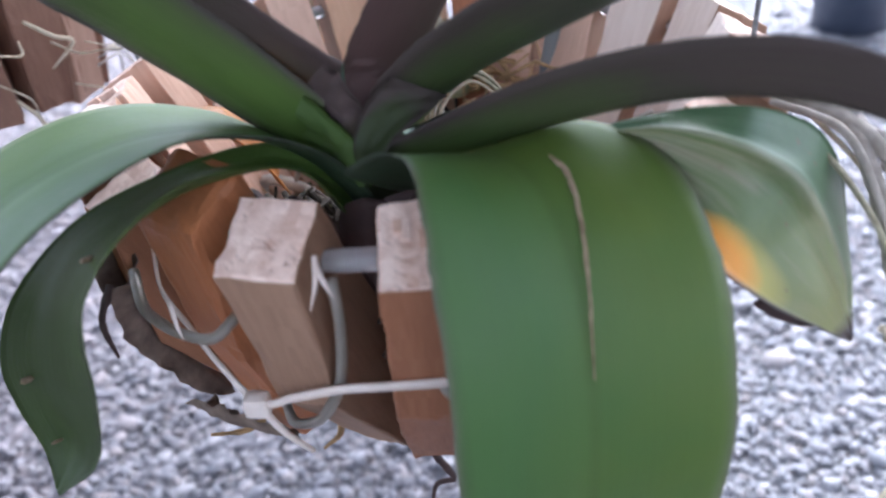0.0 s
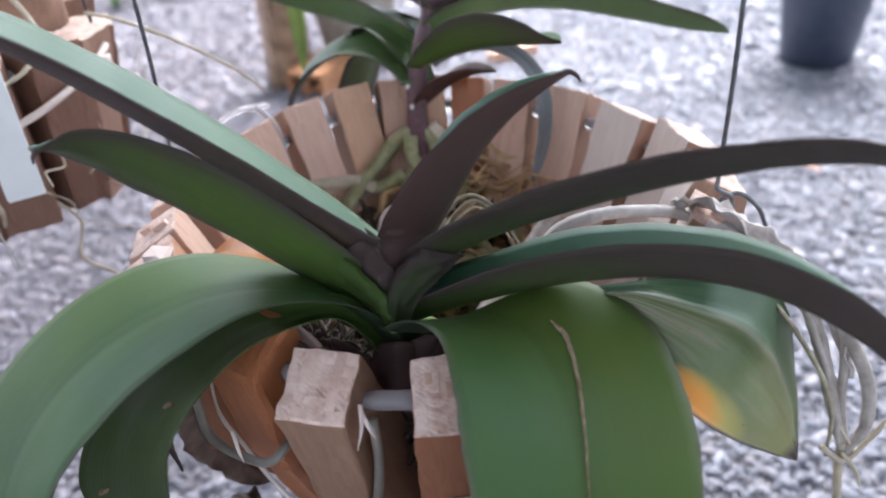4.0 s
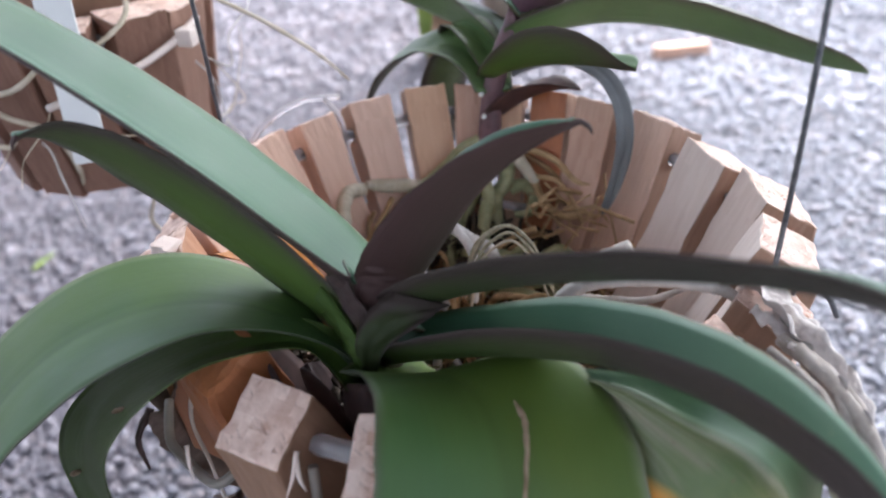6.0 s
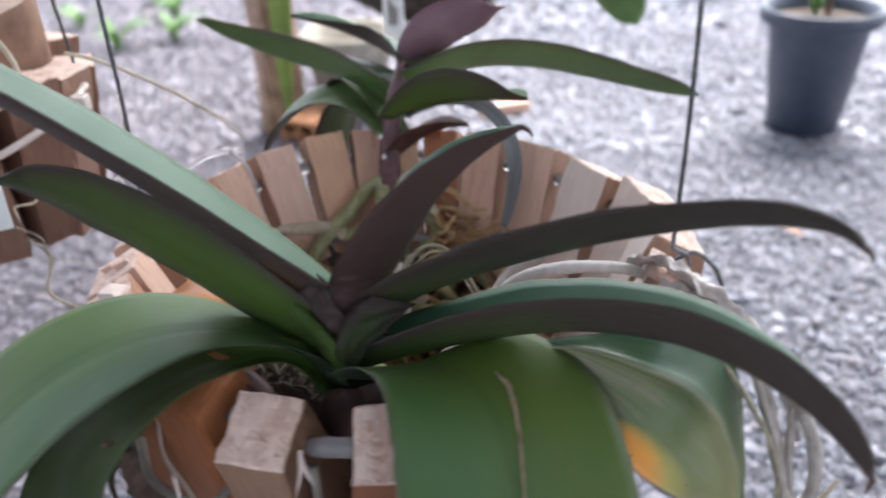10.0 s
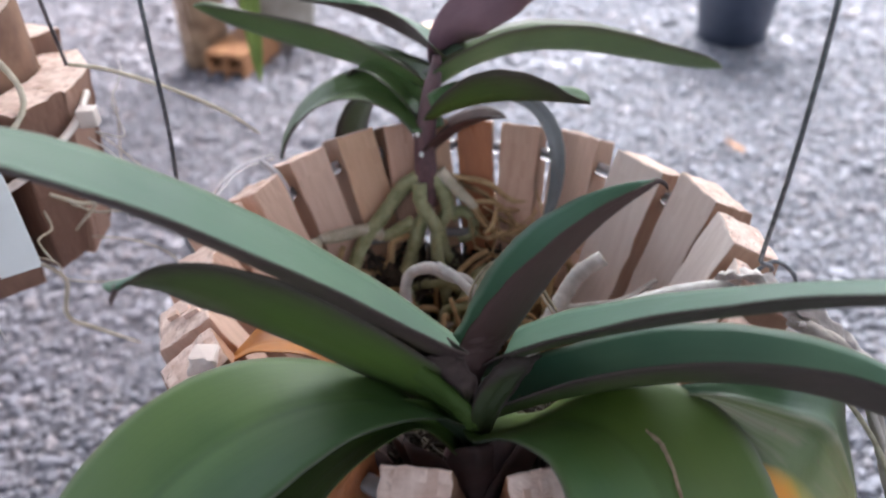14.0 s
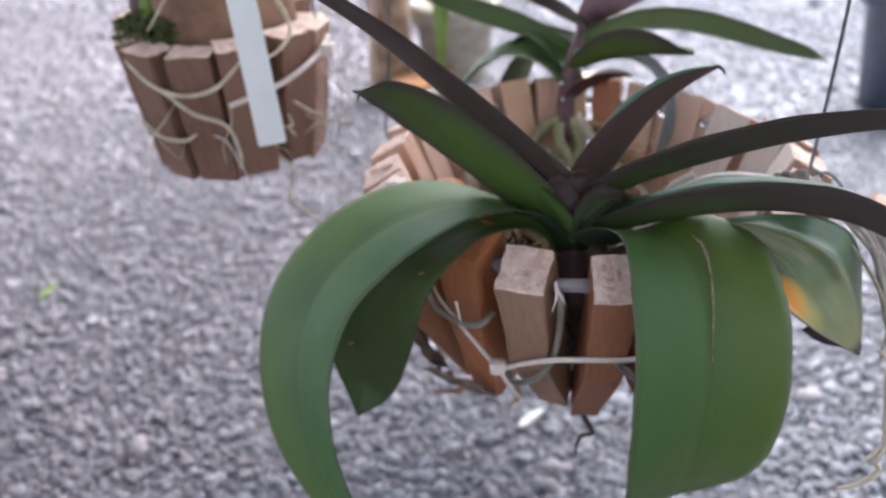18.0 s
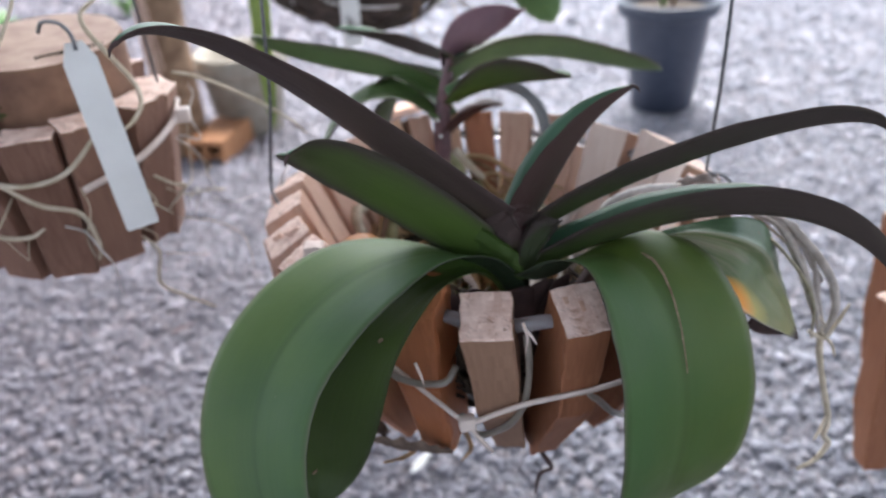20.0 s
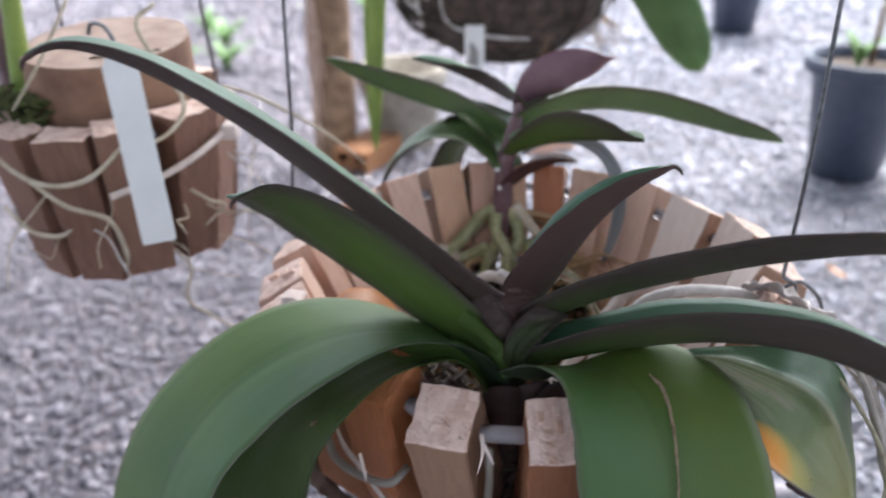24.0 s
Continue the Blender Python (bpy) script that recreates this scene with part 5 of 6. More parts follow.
# a pale loop of tubing over the rim on the far side
for pts in (((-0.131, 0.036, 0.476), (-0.126, 0.056, 0.488), (-0.113, 0.077, 0.4935), (-0.098, 0.093, 0.490)), ((-0.104, 0.087, 0.492), (-0.093, 0.081, 0.482), (-0.089, 0.078, 0.460), (-0.080, 0.070, 0.436))):
    v, f = tube(smooth_line(pts, 24), 0.0018, 8)
    part("tubing", v, f, tube_mat, basket, "pale clear tubing over the rim")
# raised flakes on the rough saw cuts
rg = np.random.RandomState(17)
for ang, count in ((-86, 5), (-68, 2), (-18, 3), (-2, 2), (-169, 3)):
    out = np.array((math.cos(radians(ang)), math.sin(radians(ang)), -0.56))
    out /= np.linalg.norm(out)
    tan = np.array((-math.sin(radians(ang)), math.cos(radians(ang)), 0.0))
    up = np.cross(out, tan)
    up = up if up[2] > 0 else -up
    mid = np.array((RIM_R * math.cos(radians(ang)), RIM_R * math.sin(radians(ang)), RIM_Z + 0.0008)) if -130 < ang < -40 else np.array(((RIM_R - 0.006) * math.cos(radians(ang)), (RIM_R - 0.006) * math.sin(radians(ang)), RIM_Z + 0.0008))
    for _ in range(count):
        c = mid - up * 0.0004 + out * rg.uniform(-0.010, 0.010) + tan * rg.uniform(-0.008, 0.008)
        a, b = rg.uniform(0.0012, 0.0026), rg.uniform(0.002, 0.0045)
        tip = rg.uniform(0.0001, 0.0005)
        q = [c + tan * a * i + out * b * j + up * h for h in (-0.002, 0.0002) for i, j in ((-1, -1), (1, -1), (0.7, 1), (-0.8, 1))]
        q[6], q[7] = q[6] + up * tip, q[7] + up * tip * 0.6
        box_solid(q, [wood_in if rg.rand() < 0.5 else wood_end], [0] * 6, "wood_flake", basket, bev=0.0001)
# splinters on the cut slats
for k, pts in enumerate((((-0.0190, -0.141, 0.480), (-0.0185, -0.147, 0.475), (-0.0205, -0.150, 0.468)), ((-0.0190, -0.142, 0.478), (-0.0160, -0.147, 0.475), (-0.0140, -0.148, 0.471)),
                         ((0.0195, -0.130, 0.484), (0.0215, -0.138, 0.476), (0.0215, -0.141, 0.460)), ((-0.070, -0.130, 0.458), (-0.068, -0.134, 0.452), (-0.067, -0.135, 0.447)))):
    v, f = tube(smooth_line(pts, 10), 0.0009, 5, (1.0, 0.8, 0.15))
    part("splinter", v, f, wood_pale, basket)
# roots and bark rags under the basket
for k, pts in enumerate((((-0.060, -0.085, 0.372), (-0.075, -0.095, 0.366), (-0.090, -0.098, 0.366)), ((-0.040, -0.088, 0.370), (-0.038, -0.094, 0.362), (-0.045, -0.098, 0.357)),
                         ((0.0015, -0.106, 0.366), (0.0016, -0.106, 0.3605), (0.005, -0.106, 0.3539), (0.0073, -0.106, 0.3474), (0.0008, -0.106, 0.3447), (-0.0016, -0.106, 0.3374), (-0.0022, -0.106, 0.3278)), ((-0.098, -0.112, 0.452), (-0.100, -0.121, 0.444), (-0.098, -0.123, 0.430)))):
    v, f = tube(smooth_line(pts, 7 * len(pts)), 0.0014, 6, (1.2, 1.0, 0.4), 0.2, k)
    part("root", v, f, dead_leaf if k >= 2 else root_brown, plant)


# dry husks of old leaves caught under the slats
for k, (pts, w) in enumerate(((((-0.092, -0.108, 0.452), (-0.106, -0.098, 0.428), (-0.100, -0.082, 0.396), (-0.084, -0.080, 0.372)), 0.012), (((-0.093, -0.094, 0.379), (-0.081, -0.104, 0.379), (-0.067, -0.107, 0.379), (-0.051, -0.106, 0.373)), 0.009),
                             (((-0.104, -0.096, 0.462), (-0.112, -0.088, 0.440), (-0.108, -0.074, 0.410), (-0.096, -0.066, 0.384)), 0.011))):
    blade("dry_husk", (pts, w, (30.0, 60.0, 40.0), 24.0, (0.8, 4, 0.6)), [husk_leaf, husk_leaf], plant, "dry grey-brown husk of an old leaf", 0.0012, 24, 8, 0.003, 120 + k)


# ---- hanging wires ----
WIRES = (
    ((0.149, -0.025, 0.468), (0.143, -0.029, 0.480), (0.134, -0.028, 0.487), (0.125, -0.030, 0.484), (0.119, -0.036, 0.478)),
    ((0.128, -0.026, 0.470), (0.131, -0.030, 0.480), (0.129, -0.034, 0.489), (0.1225, -0.036, 0.494), (0.122, -0.036, 0.500), (0.1214, -0.040, 0.530), (0.1205, -0.0435, 0.560), (0.1190, -0.0465, 0.600), (0.1160, -0.0490, 0.680), (0.1080, -0.0500, 0.850), (0.090, -0.046, 1.200), (0.060, -0.035, 1.700), (0.020, -0.020, 2.320)),
    ((-0.128, 0.022, 0.472), (-0.135, 0.028, 0.484), (-0.134, 0.030, 0.500), (-0.1300, 0.024, 0.525), (-0.1265, 0.019, 0.550), (-0.1225, 0.012, 0.600), (-0.1170, 0.006, 0.680), (-0.1060, 0.002, 0.850), (-0.082, -0.004, 1.200), (-0.046, -0.012, 1.700), (0.010, -0.020, 2.320)),
)
for k, pts in enumerate(WIRES):
    v, f = tube(smooth_line(pts, 70), 0.00105, 6)
    part("hanging_wire" if k else "wire_end", v, f, wire_mat, basket, "thin grey hanging wire" if k else "")


# ---- neighbouring slat baskets ----
def slat_basket(origin, r, z, n, length, label, seed, w=0.022, first=0.0, section=STRAIGHT, wood=None):
    rg = np.random.RandomState(seed)
    ob = thing("slat_basket", (origin[0], origin[1], z - length * 0.9), label, "basket", "neighbouring slat baskets")
    ring = []
    for k in range(n):
        ang = first + 360 * k / n + rg.uniform(-3, 3)
        zz = z + rg.uniform(-0.009, 0.009)
        build_slat(ob, (origin[0], origin[1], 0), ang, r, zz, w * rg.uniform(0.9, 1.15), section, rg.uniform(-3, 3), wood or wood_old, wood or wood_old, "", seed * 50 + k)
        ring.append((origin[0] + (r - 0.006) * math.cos(radians(ang)), origin[1] + (r - 0.006) * math.sin(radians(ang)), zz - 0.014))
    for k in range(len(ring)):
        v, f = tube([np.array(ring[k]) + (np.array(ring[(k + 1) % len(ring)]) - ring[k]) * s for s in (0, 0.33, 0.66, 1)], 0.0042, 10)
        part("tube_spacer", v, f, tube_mat, ob)
    return ob


LB = (-0.278, 0.122)
left_basket = slat_basket(LB, 0.069, 0.536, 12, 0.102, "weathered brown slat basket hung beside, wound with pale roots", 21, 0.031)
log = thing("log_piece", (LB[0], LB[1] + 0.02, 0.50), "short cut log with a pale cracked top in the slat basket", "log")
verts, faces, slots = [], [], []
n = 44
LOG_R, LOG_Z = 0.053, 0.570
for j, (z, grow) in enumerate(((0.445, 0.94), (0.485, 0.97), (0.525, 1.0), (LOG_Z - 0.003, 1.0), (LOG_Z - 0.0005, 0.985))):
    for k in range(n):
        a = 2 * math.pi * k / n
        rr = LOG_R * grow * (1 + 0.05 * noise.noise(Vector((math.cos(a) * 2, math.sin(a) * 2, 1.0))) + 0.02 * noise.noise(Vector((math.cos(a) * 7, math.sin(a) * 7, j * 0.2))))
        verts.append((LB[0] + 0.002 + rr * math.cos(a), LB[1] + 0.006 + rr * math.sin(a), z + (0.10 * rr * math.sin(a) if j > 2 else 0.0)))
for j in range(4):
    for k in range(n):
        faces.append((j * n + k, j * n + (k + 1) % n, (j + 1) * n + (k + 1) % n, (j + 1) * n + k))
        slots.append(0)
# the cut face, its own ring of points so that its edge stays sharp
lo = len(verts)
for q in (1.0, 0.66, 0.33):
    for k in range(n):
        x, y, z = verts[4 * n + k]
        cx, cy = LB[0] + 0.002, LB[1] + 0.006
        dip = 0.0012 * noise.noise(Vector((x * 60, y * 60, 2.0))) * (q < 0.9)
        verts.append((cx + (x - cx) * q, cy + (y - cy) * q, LOG_Z + (z - LOG_Z) * q + 0.0003 + dip))
for j in range(2):
    for k in range(n):
        faces.append((lo + j * n + k, lo + j * n + (k + 1) % n, lo + (j + 1) * n + (k + 1) % n, lo + (j + 1) * n + k))
        slots.append(1)
faces.append(tuple(range(lo + 2 * n, lo + 3 * n)))
slots.append(1)
log_block = part("block", verts, faces, [log_mat, log_end], log, slots=slots)
v, f = tube(smooth_line([(LB[0] + 0.008, LB[1] - 0.030, 0.5672), (LB[0] + 0.026, LB[1] - 0.022, 0.5674), (LB[0] + 0.046, LB[1] - 0.012, 0.5682)], 12), 0.0014, 5, (0.5, 1, 0.6))
part("crack", v, f, fibre_mat, log_block, "dark crack across the cut top")
CORDS = (
    ((-60, 0.112, 0.530), (-75, 0.116, 0.512), (-92, 0.110, 0.506), (-108, 0.108, 0.512), (-118, 0.112, 0.528)),
    ((-100, 0.110, 0.508), (-88, 0.108, 0.492), (-74, 0.100, 0.478), (-70, 0.096, 0.452), (-72, 0.092, 0.440)),
    ((-130, 0.104, 0.480), (-112, 0.104, 0.470), (-98, 0.102, 0.468), (-90, 0.104, 0.474)),
    ((-20, 0.075, 0.598), (-35, 0.072, 0.585), (-30, 0.098, 0.545), (-42, 0.108, 0.530), (-60, 0.110, 0.522)),
    ((-15, 0.112, 0.548), (-8, 0.125, 0.540), (0, 0.150, 0.520), (4, 0.175, 0.498), (6, 0.190, 0.480)),
    ((-35, 0.100, 0.486), (-28, 0.106, 0.476), (-22, 0.108, 0.470), (-30, 0.100, 0.458)),
    ((-48, 0.090, 0.448), (-40, 0.094, 0.430), (-46, 0.098, 0.410), (-38, 0.104, 0.395), (-30, 0.120, 0.380)),
    ((-75, 0.060, 0.612), (-80, 0.074, 0.600), (-100, 0.080, 0.570), (-112, 0.094, 0.545)),
)
for k, pts in enumerate(CORDS):
    pts = [(a, r - 0.022, z) for a, r, z in pts]
    v, f = tube(smooth_line([(LB[0] + r * math.cos(radians(a)), LB[1] + r * math.sin(radians(a)), z) for a, r, z in pts], 34), 0.0016 if k < 4 else 0.0012, 7, (0.8, 1, 1, 0.9, 0.5), 0.1, k)
    part("root", v, f, root_cord, left_basket, "pale root wound round the slats")
v, f = tube(smooth_line([(LB[0] + r * math.cos(radians(a)), LB[1] + r * math.sin(radians(a)), z) for a, r, z in ((-70, 0.086, 0.496), (-45, 0.088, 0.506), (-20, 0.086, 0.516), (0, 0.082, 0.522))], 24), 0.0022, 6)
left_tie = part("cable_tie", v, f, tie_mat, left_basket, "white nylon cable tie")
hd = np.array((LB[0] + 0.090 * math.cos(radians(-14)), LB[1] + 0.090 * math.sin(radians(-14)), 0.518))
box_solid([hd + (sx * 0.005, sy * 0.004, sz * 0.005) for sz in (-1, 1) for sx, sy in ((-1, -1), (1, -1), (1, 1), (-1, 1))], [tie_mat], [0] * 6, "tie_head", left_tie, bev=0.0012)
for foot in ((LB[0] + 0.068, LB[1] + 0.02, 0.53), (LB[0] - 0.05, LB[1] + 0.05, 0.53)):
    v, f = tube([np.array(foot) + (np.array((LB[0], LB[1] - 0.1, 2.32)) - foot) * t for t in (0, 0.3, 0.6, 1.0)], 0.001, 6)
    part("hanging_wire", v, f, wire_mat, left_basket, "thin grey hanging wire")

# moss and two green stems of the plant beside the log
tagged(clump((LB[0] - 0.040, LB[1] - 0.030, 0.536), 0.030, 0.020, 0.014, 220, 0.007, 71, moss_mat, "moss", left_basket, "tufts of green moss between the slats"))
side_plant = thing("stem_plant", (LB[0] - 0.058, LB[1] - 0.012, 0.50), "upright green orchid stems in the weathered slat basket", "orchid")
for k, pts in enumerate((((LB[0] - 0.058, LB[1] - 0.012, 0.50), (LB[0] - 0.060, LB[1] - 0.010, 0.56), (LB[0] - 0.064, LB[1] - 0.004, 0.66), (LB[0] - 0.070, LB[1] + 0.010, 0.80)), ((LB[0] - 0.052, LB[1] - 0.020, 0.50), (LB[0] - 0.044, LB[1] - 0.020, 0.57), (LB[0] - 0.036, LB[1] - 0.014, 0.66), (LB[0] - 0.030, LB[1] + 0.004, 0.80)))):
    v, f = tube(smooth_line(pts, 30), 0.006, 10, (1.5, 1.2, 0.9, 0.8, 0.7), 0.06, k)
    part("stem", v, f, (stem_mat, strap_yellow)[k], side_plant)

# fine dry roots trailing from the neighbouring basket
rg = np.random.RandomState(44)
for k in range(14):
    a = radians(rg.uniform(-120, 20))
    p = np.array((LB[0] + 0.074 * math.cos(a), LB[1] + 0.074 * math.sin(a), rg.uniform(0.44, 0.50)))
    pts = [p]
    d = np.array((math.cos(a) * 0.5 + 0.3, math.sin(a) * 0.5, -0.6))
    for _ in range(4):
        d = d + rg.normal(size=3) * 0.55
        pts.append(pts[-1] + d / np.linalg.norm(d) * rg.uniform(0.010, 0.024))
    v, f = tube(smooth_line(pts, 24), rg.uniform(0.0004, 0.0008), 5, (1, 0.9, 0.5), 0.1, k)
    part("root", v, f, root_cord if k % 3 else root_white, left_basket, "fine dry trailing root")

# plant tag on a wire loop
tag = thing("plant_tag", (-0.230, 0.055, 0.57), "blank white plastic plant tag on a wire loop", "plant tag")
t0, t1 = np.array((-0.236, 0.060, 0.582)), np.array((-0.216, 0.026, 0.474))
ax = (t1 - t0) / np.linalg.norm(t1 - t0)
wd = np.cross(ax, (0.25, -0.85, 0.35))
wd /= np.linalg.norm(wd)
nr = np.cross(wd, ax)
L_ = np.linalg.norm(t1 - t0)
prof = [(-0.5, 0.0), (0.5, 0.0), (1.0, 0.10), (1.0, 0.985), (0.93, 1.0), (-0.93, 1.0), (-1.0, 0.985), (-1.0, 0.10)]
verts = [t0 + wd * (a * 0.0098) + ax * (b * L_) + nr * h for h in (0.0005, -0.0005) for a, b in prof]
faces = [tuple(range(8)), tuple(reversed(range(8, 16)))] + [(i, i + 8, (i + 1) % 8 + 8, (i + 1) % 8) for i in range(8)]
part("plate", verts, faces, tag_mat, tag, smooth=False)
v, f = tube(smooth_line([t0 + ax * 0.005 + nr * 0.002, t0 - ax * 0.004 + nr * 0.004, t0 - ax * 0.012 + wd * 0.004, t0 - ax * 0.016 + wd * 0.012 - nr * 0.01, t0 - ax * 0.012 + wd * 0.016 - nr * 0.018], 20), 0.0012, 6)
part("wire_loop", v, f, wire_mat, tag)


# upright slats, curved in a little at the foot
UPRIGHT = (((-0.162, -0.018), (-0.158, 0.004), 0.70), ((-0.10, -0.014), (-0.10, 0.011), 0.95), ((0.001, -0.012), (-0.001, 0.012), 1.0))
right_basket = slat_basket((0.418, -0.007), 0.113, 0.360, 5, 0.16, "red-brown basket of widely spaced wooden slats hung beside", 33, 0.026, 106.0, UPRIGHT, wood_out)
for a in (34.0, 178.0, 250.0):
    foot = np.array((0.418 + 0.110 * math.cos(radians(a)), -0.007 + 0.110 * math.sin(radians(a)), 0.350))
    v, f = tube([foot + (np.array((0.45, -0.007, 2.32)) - foot) * t for t in (0, 0.4, 1.0)], 0.001, 6)
    part("hanging_wire", v, f, wire_mat, right_basket, "thin grey hanging wire")


# ---- coconut husk ball hung behind ----
def husk_ball(at, r):
    ob = thing("coconut_husk_pot", at, "dark round coconut husk planter hung on wires, trailing roots", "hanging planter")
    verts, faces = [], []
    nu, nv = 48, 26
    for j in range(nv + 1):
        b_ = math.pi * (0.22 + 0.78 * j / nv)
        for i in range(nu):
            a = 2 * math.pi * i / nu
            d = np.array((math.sin(b_) * math.cos(a), math.sin(b_) * math.sin(a), math.cos(b_) * 0.8))
            k = 1 + 0.10 * noise.noise(Vector(d * 7.0)) + 0.05 * noise.noise(Vector(d * 22.0))
            verts.append(np.array(at) + d * r * k)
    for j in range(nv):
        for i in range(nu):
            faces.append((j * nu + i, (j + 1) * nu + i, (j + 1) * nu + (i + 1) % nu, j * nu + (i + 1) % nu))
    faces.append(tuple(range(nu)))
    part("husk_shell", verts, faces, husk_mat, ob)
    rg = np.random.RandomState(8)
    for k in range(30):
        a, b_ = rg.uniform(-2.9, -0.2), rg.uniform(1.2, 2.7)
        p = np.array((math.sin(b_) * math.cos(a), math.sin(b_) * math.sin(a), math.cos(b_) * 0.8)) * r * 1.03
        q = [np.array(at) + p]
        d = np.cross(p, rg.normal(size=3))
        d /= np.linalg.norm(d)
        for _ in range(4):
            d = d + rg.normal(size=3) * 0.5
            d = d / np.linalg.norm(d)
            nxt = q[-1] - at + d * r * 0.28
            q.append(np.array(at) + nxt / np.linalg.norm(nxt / (1, 1, 0.8)) * r * 1.05)
        v, f = tube(smooth_line(q, 20), 0.0024 if k < 8 else 0.0030, 6, (0.5, 1, 0.8, 0.4), 0.2, k)
        part("root", v, f, root_white if k < 8 else fibre_mat, ob)
    for k in range(14):
        a = rg.uniform(-1.2, 0.5)
        p = np.array(at) + (r * 0.9 * math.cos(a), r * 0.9 * math.sin(a), -r * 0.45)
        v, f = tube(smooth_line([p, p + rg.normal(size=3) * 0.012 + (0.01, 0, -0.02), p + rg.normal(size=3) * 0.018 + (0.015, 0, -0.045)], 10), 0.0008, 4, (1, 0.8, 0.4))
        part("root", v, f, root_brown, ob)
    for dx in (-0.09, 0.09):
        v, f = tube([np.array(at) + (dx, 0, 0.05), np.array(at) + (dx * 0.6, 0, 0.35), np.array(at) + (0, 0, 1.85)], 0.001, 6)
        part("hanging_wire", v, f, wire_mat, ob)
    return ob


BALL = (-0.02, 0.64, 0.545)
husk_ball(BALL, 0.135)
ball_tag = thing("small_plant_tag", (BALL[0] - 0.03, BALL[1] - 0.13, 0.49), "small white plastic tag with faded writing on the husk planter", "plant tag")
o = np.array((BALL[0] - 0.03, BALL[1] - 0.132, 0.50))
verts = [o + (sx * 0.011, sy * 0.0006, sz) for sz in (-0.056, 0.0) for sx, sy in ((-1, -1), (1, -1), (1, 1), (-1, 1))]
tag_plate = box_solid(verts, [tag_mat], [0] * 6, "plate", ball_tag, bev=0.0003)
for k in range(3):
    c0 = o + (-0.004 + 0.0035 * k, -0.0012, -0.030)
    box_solid([c0 + (sx * 0.0009, sy * 0.0003, sz) for sz in (-0.014, 0.012 - 0.004 * k) for sx, sy in ((-1, -1), (1, -1), (1, 1), (-1, 1))], [fibre_mat], [0] * 6, "faded_mark", tag_plate, bev=0.0001)
HANG = (((0.085, 0.610, 0.640), (0.125, 0.590, 0.580), (0.168, 0.575, 0.510), (0.212, 0.560, 0.436)), 0.036, (92.0, 92.0, 92.0), 10.0, (0.75, 6, 0.5))
fleshy = thing("fleshy_leaf_plant", (0.06, 0.62, 0.62), "thick green strap leaf hanging from the husk planter", "plant")
blade("leaf", HANG, [hang_green, hang_green], fleshy, "thick green leaf with small brown spots", 0.005, 36, 12, 0.001, 90)
v, f = tube(smooth_line([(0.0, 0.62, 0.60), (0.04, 0.62, 0.645), (0.085, 0.610, 0.640)], 14), 0.008, 8)
part("stem", v, f, hang_green, fleshy)

STRAP = (((-0.120, 0.440, 0.900), (-0.132, 0.432, 0.72), (-0.150, 0.425, 0.54), (-0.152, 0.420, 0.385)), 0.012, (80.0, 75.0, 70.0), 18.0, (0.9, 7, 0.7))
strap = thing("strap_leaf_plant", (-0.12, 0.44, 0.9), "long yellow-green strap leaf hanging down from above", "plant")
v, f = tube([(-0.12, 0.44, 0.89), (-0.12, 0.42, 1.6), (-0.12, 0.40, 2.41)], 0.001, 6)
part("hanging_wire", v, f, wire_mat, strap)
blade("leaf", STRAP, [strap_yellow, strap_yellow], strap, "", 0.002, 44, 10, 0.001, 91)

# ---- post, cement pot and bricks behind ----
post = thing("wooden_post", (-0.42, 1.40, 0.0), "rough brown wooden post standing in the gravel", "post")
pts = [(-0.42 + 0.006 * math.sin(z * 5), 1.40, z) for z in np.linspace(-0.03, 2.38, 40)]
v, f = tube(pts, 0.046, 20, (1.1, 1.0, 0.95, 1.0, 0.95), 0.05, 4)
part("trunk", v, f, bark_mat, post)
rg = np.random.RandomState(31)
for k in range(6):
    a = rg.uniform(-2.6, -0.5)
    z0 = rg.uniform(0.25, 0.7)
    v, f = tube(smooth_line([(-0.42 + 0.049 * math.cos(a + 0.1 * j), 1.40 + 0.049 * math.sin(a + 0.1 * j), z0 - 0.06 * j + rg.uniform(-0.01, 0.01)) for j in range(5)], 20), 0.006, 5, (0.4, 1, 0.8, 0.3), 0.3, k)
    part("bark_strip", v, f, log_end, post)


def cement_pot(at, s):
    ob = thing("cement_pot", at, "old beige cement pot standing on the gravel", "pot")
    v, f = lathe([(0.001, 0.0), (0.075, 0.0), (0.080, 0.006), (0.102, 0.16), (0.112, 0.165), (0.116, 0.175), (0.116, 0.205), (0.110, 0.212), (0.098, 0.208), (0.092, 0.17), (0.001, 0.165)], 40)
    part("body", [(at[0] + x * s, at[1] + y * s, at[2] + z * s) for x, y, z in v], f, cement_mat, ob)
    return ob


cement_pot((-0.27, 1.50, 0.0), 0.95)


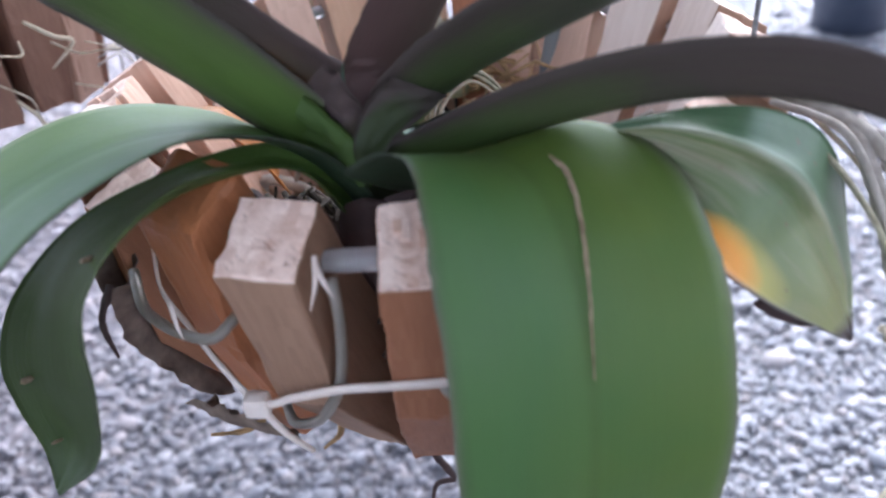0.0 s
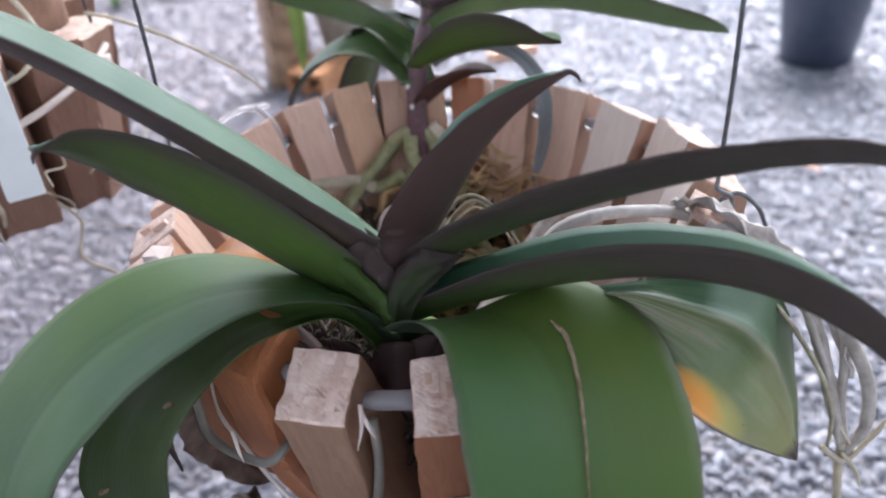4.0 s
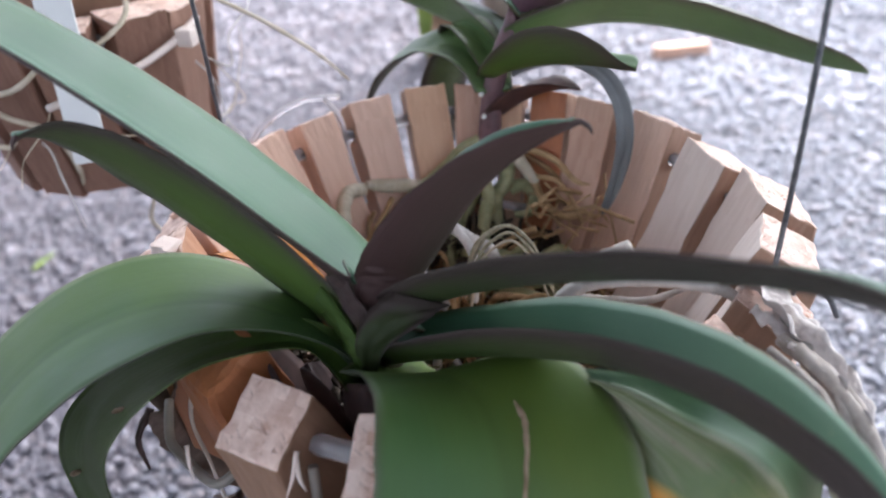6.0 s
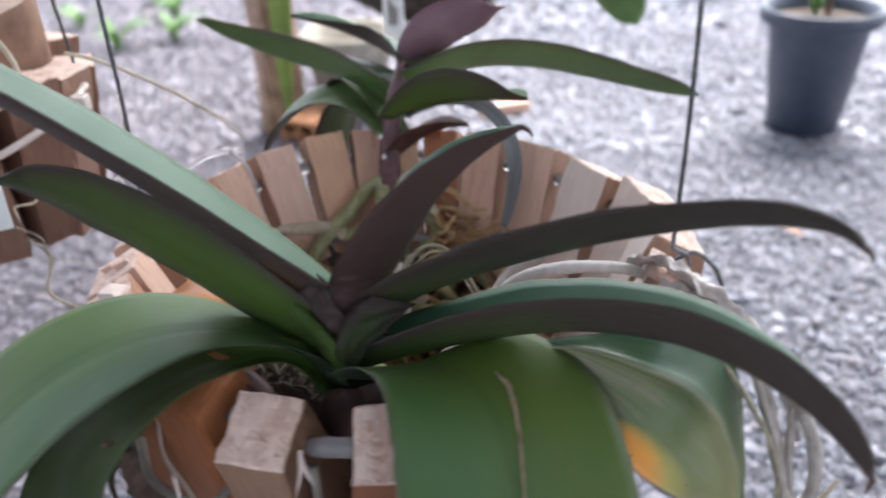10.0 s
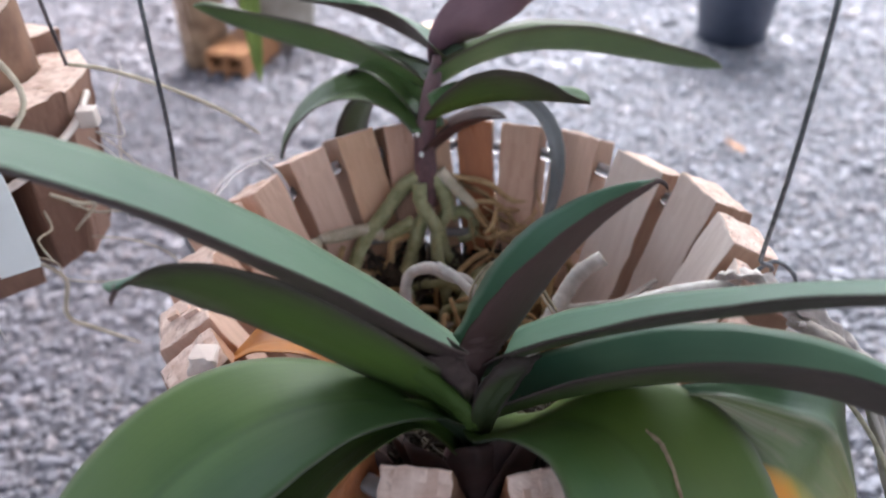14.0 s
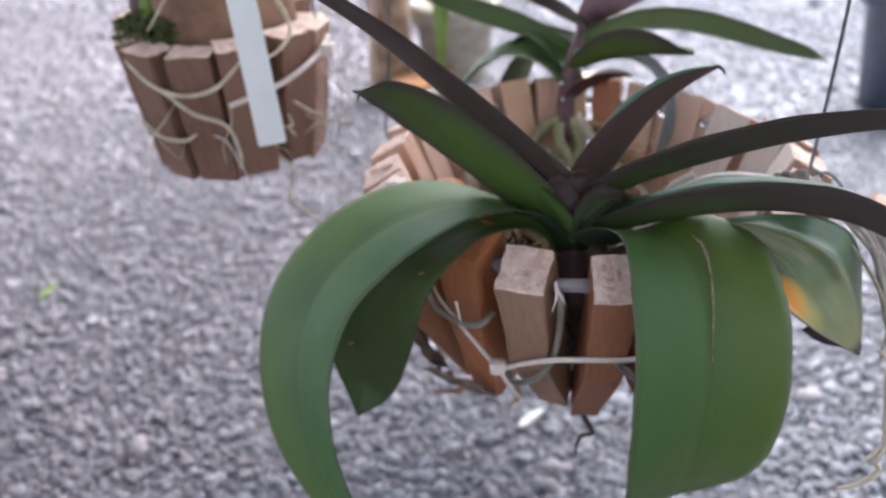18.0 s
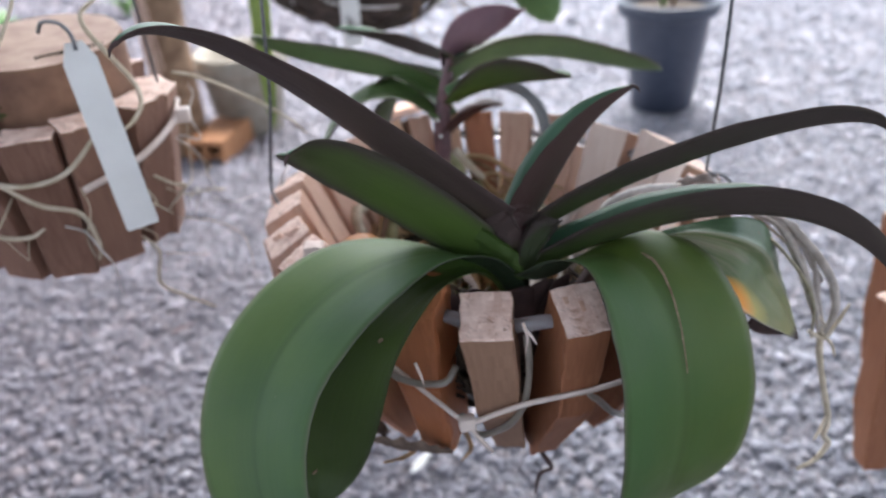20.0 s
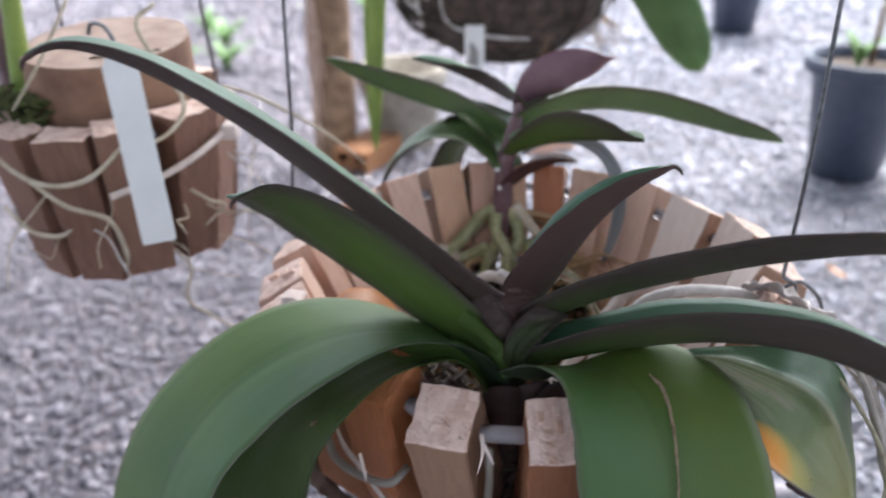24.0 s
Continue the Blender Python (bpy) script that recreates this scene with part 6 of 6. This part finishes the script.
def hollow_brick(at, turn, size=(0.19, 0.09, 0.09)):
    ob = thing("hollow_brick", at, "orange fired clay brick with square holes on the gravel", "brick", "bricks on the gravel")
    lx, ly, lz = (s / 2 for s in size)
    m = Matrix.Translation(at) @ Matrix.Rotation(radians(turn), 4, "Z")
    t = 0.009
    walls = []
    for y0 in (-ly, -t / 2, ly - t):
        walls.append((-lx, lx, y0, y0 + t, 0, 2 * lz))
    for z0 in (0, lz - t / 2, 2 * lz - t):
        for y0, y1 in ((-ly + t, -t / 2), (t / 2, ly - t)):
            walls.append((-lx, lx, y0, y1, z0, z0 + t))
    for x0, x1, y0, y1, z0, z1 in walls:
        c = [m @ Vector((x, y, z)) for z in (z0, z1) for x, y in ((x0, y0), (x1, y0), (x1, y1), (x0, y1))]
        box_solid(c, [brick_mat], [0] * 6, "web", ob, bev=0.0012)
    return ob


hollow_brick((-0.33, 1.38, -0.012), 68, (0.19, 0.09, 0.07))
cut = thing("wood_offcut", (0.10, 1.45, 0.0), "pale orange wooden offcut lying on the gravel", "wood")
box_solid([(0.10 + x, 1.45 + y, z) for z in (0.004, 0.030) for x, y in ((-0.06, -0.03), (0.05, 0.015), (0.04, 0.04), (-0.07, -0.005))], [wood_in], [0] * 6, "block", cut, bev=0.002)


# ---- seedlings in the pots, weeds, fallen scraps ----
def sprig(name, at, n, h, seed, label, mat):
    ob = thing(name, at, label, "plant")
    rg = np.random.RandomState(seed)
    for k in range(n):
        a, l = rg.uniform(0, 2 * math.pi), h * rg.uniform(0.5, 1.0)
        d = np.array((math.cos(a), math.sin(a), 0))
        p = np.array(at)
        spec = ((tuple(p), tuple(p + d * l * 0.15 + (0, 0, l * 0.5)), tuple(p + d * l * 0.5 + (0, 0, l * 0.8)), tuple(p + d * l * 0.9 + (0, 0, l * 0.7))), l * 0.11, (0.0, 0.0, 0.0), 15.0, (0.5, 3, 0.8))
        blade("leaf", spec, [mat, mat], ob, "", 0.001, 12, 4, 0.0, seed * 10 + k)
    return ob


sprig("seedling", (0.725, 1.355, 0.236), 11, 0.10, 3, "small bright green seedling in the black pot", weed_mat)
v, f = tube([(0.755, 1.365, 0.23), (0.76, 1.37, 0.4), (0.765, 1.365, 0.62)], 0.006, 7, (1, 0.8, 0.5))
trunk = thing("sapling", (0.755, 1.365, 0.235), "thin brown sapling growing in the black pot", "sapling")
part("trunk", v, f, bark_mat, trunk)
for k, (x, y) in enumerate(((-1.05, 2.5), (-1.2, 2.75), (-0.95, 2.2), (-1.35, 2.4), (-0.8, 2.95), (-1.1, 2.1), (-0.62, 3.1))):
    sprig("weed", (x, y, ground_height(x, y) - 0.004), 12, 0.13, 50 + k, "tuft of green weeds growing in the gravel", weed_mat)
for k, (x, y, a, mat) in enumerate(((0.245, 0.48, -30, tag_mat), (-0.035, 0.262, 40, tag_mat), (-0.80, 0.48, 70, strap_yellow), (0.55, 0.85, 130, orange_leaf), (-0.35, 0.62, 10, dead_leaf))):
    z = ground_height(x, y) + 0.012
    d = np.array((math.cos(radians(a)), math.sin(radians(a)), 0)) * 0.02
    spec = (tuple(tuple(np.array((x, y, z)) + d * t + (0, 0, 0.004 * math.sin(t * 2))) for t in (-1, -0.3, 0.4, 1)), 0.006, (0.0, 0.0, 0.0), 12.0, (0.4, 3, 0.8))
    chip = thing("fallen_scrap", (x, y, z), "small white chip lying on the gravel" if k < 2 else "small dry fallen leaf on the gravel", "leaf litter")
    blade("blade", spec, [mat, mat], chip, "", 0.001, 14, 6, 0.0, 95 + k)

# ---- unseen roof that the baskets hang from and wall behind, both added to shape the light ----
def slab(name, x0, x1, y0, y1, z0, z1, mat, parent):
    return box_solid([(x, y, z) for z in (z0, z1) for x, y in ((x0, y0), (x1, y0), (x1, y1), (x0, y1))], [mat], [0] * 6, name, parent, bev=0.002)


roof = thing("roof", (0, -1.2, 2.4), "plain grey unseen roof, added to shade the hanging baskets", "roof", kind="structure")
slab("sheet", -3.2, 3.2, -2.6, 1.90, 2.40, 2.43, block_mat, roof)
slab("beam", -3.2, 3.2, -0.06, 0.04, 2.32, 2.40, log_mat, roof)
# Added wall: holds back low sky light and bounces some onto the front.
wall = thing("added_wall", (0, -2.65, 0), "low pale unseen wall, added to cut and bounce light behind the camera", "wall", kind="structure")
slab("panel", -3.2, 3.2, -2.72, -2.604, -0.02, 1.30, wall_mat, wall)
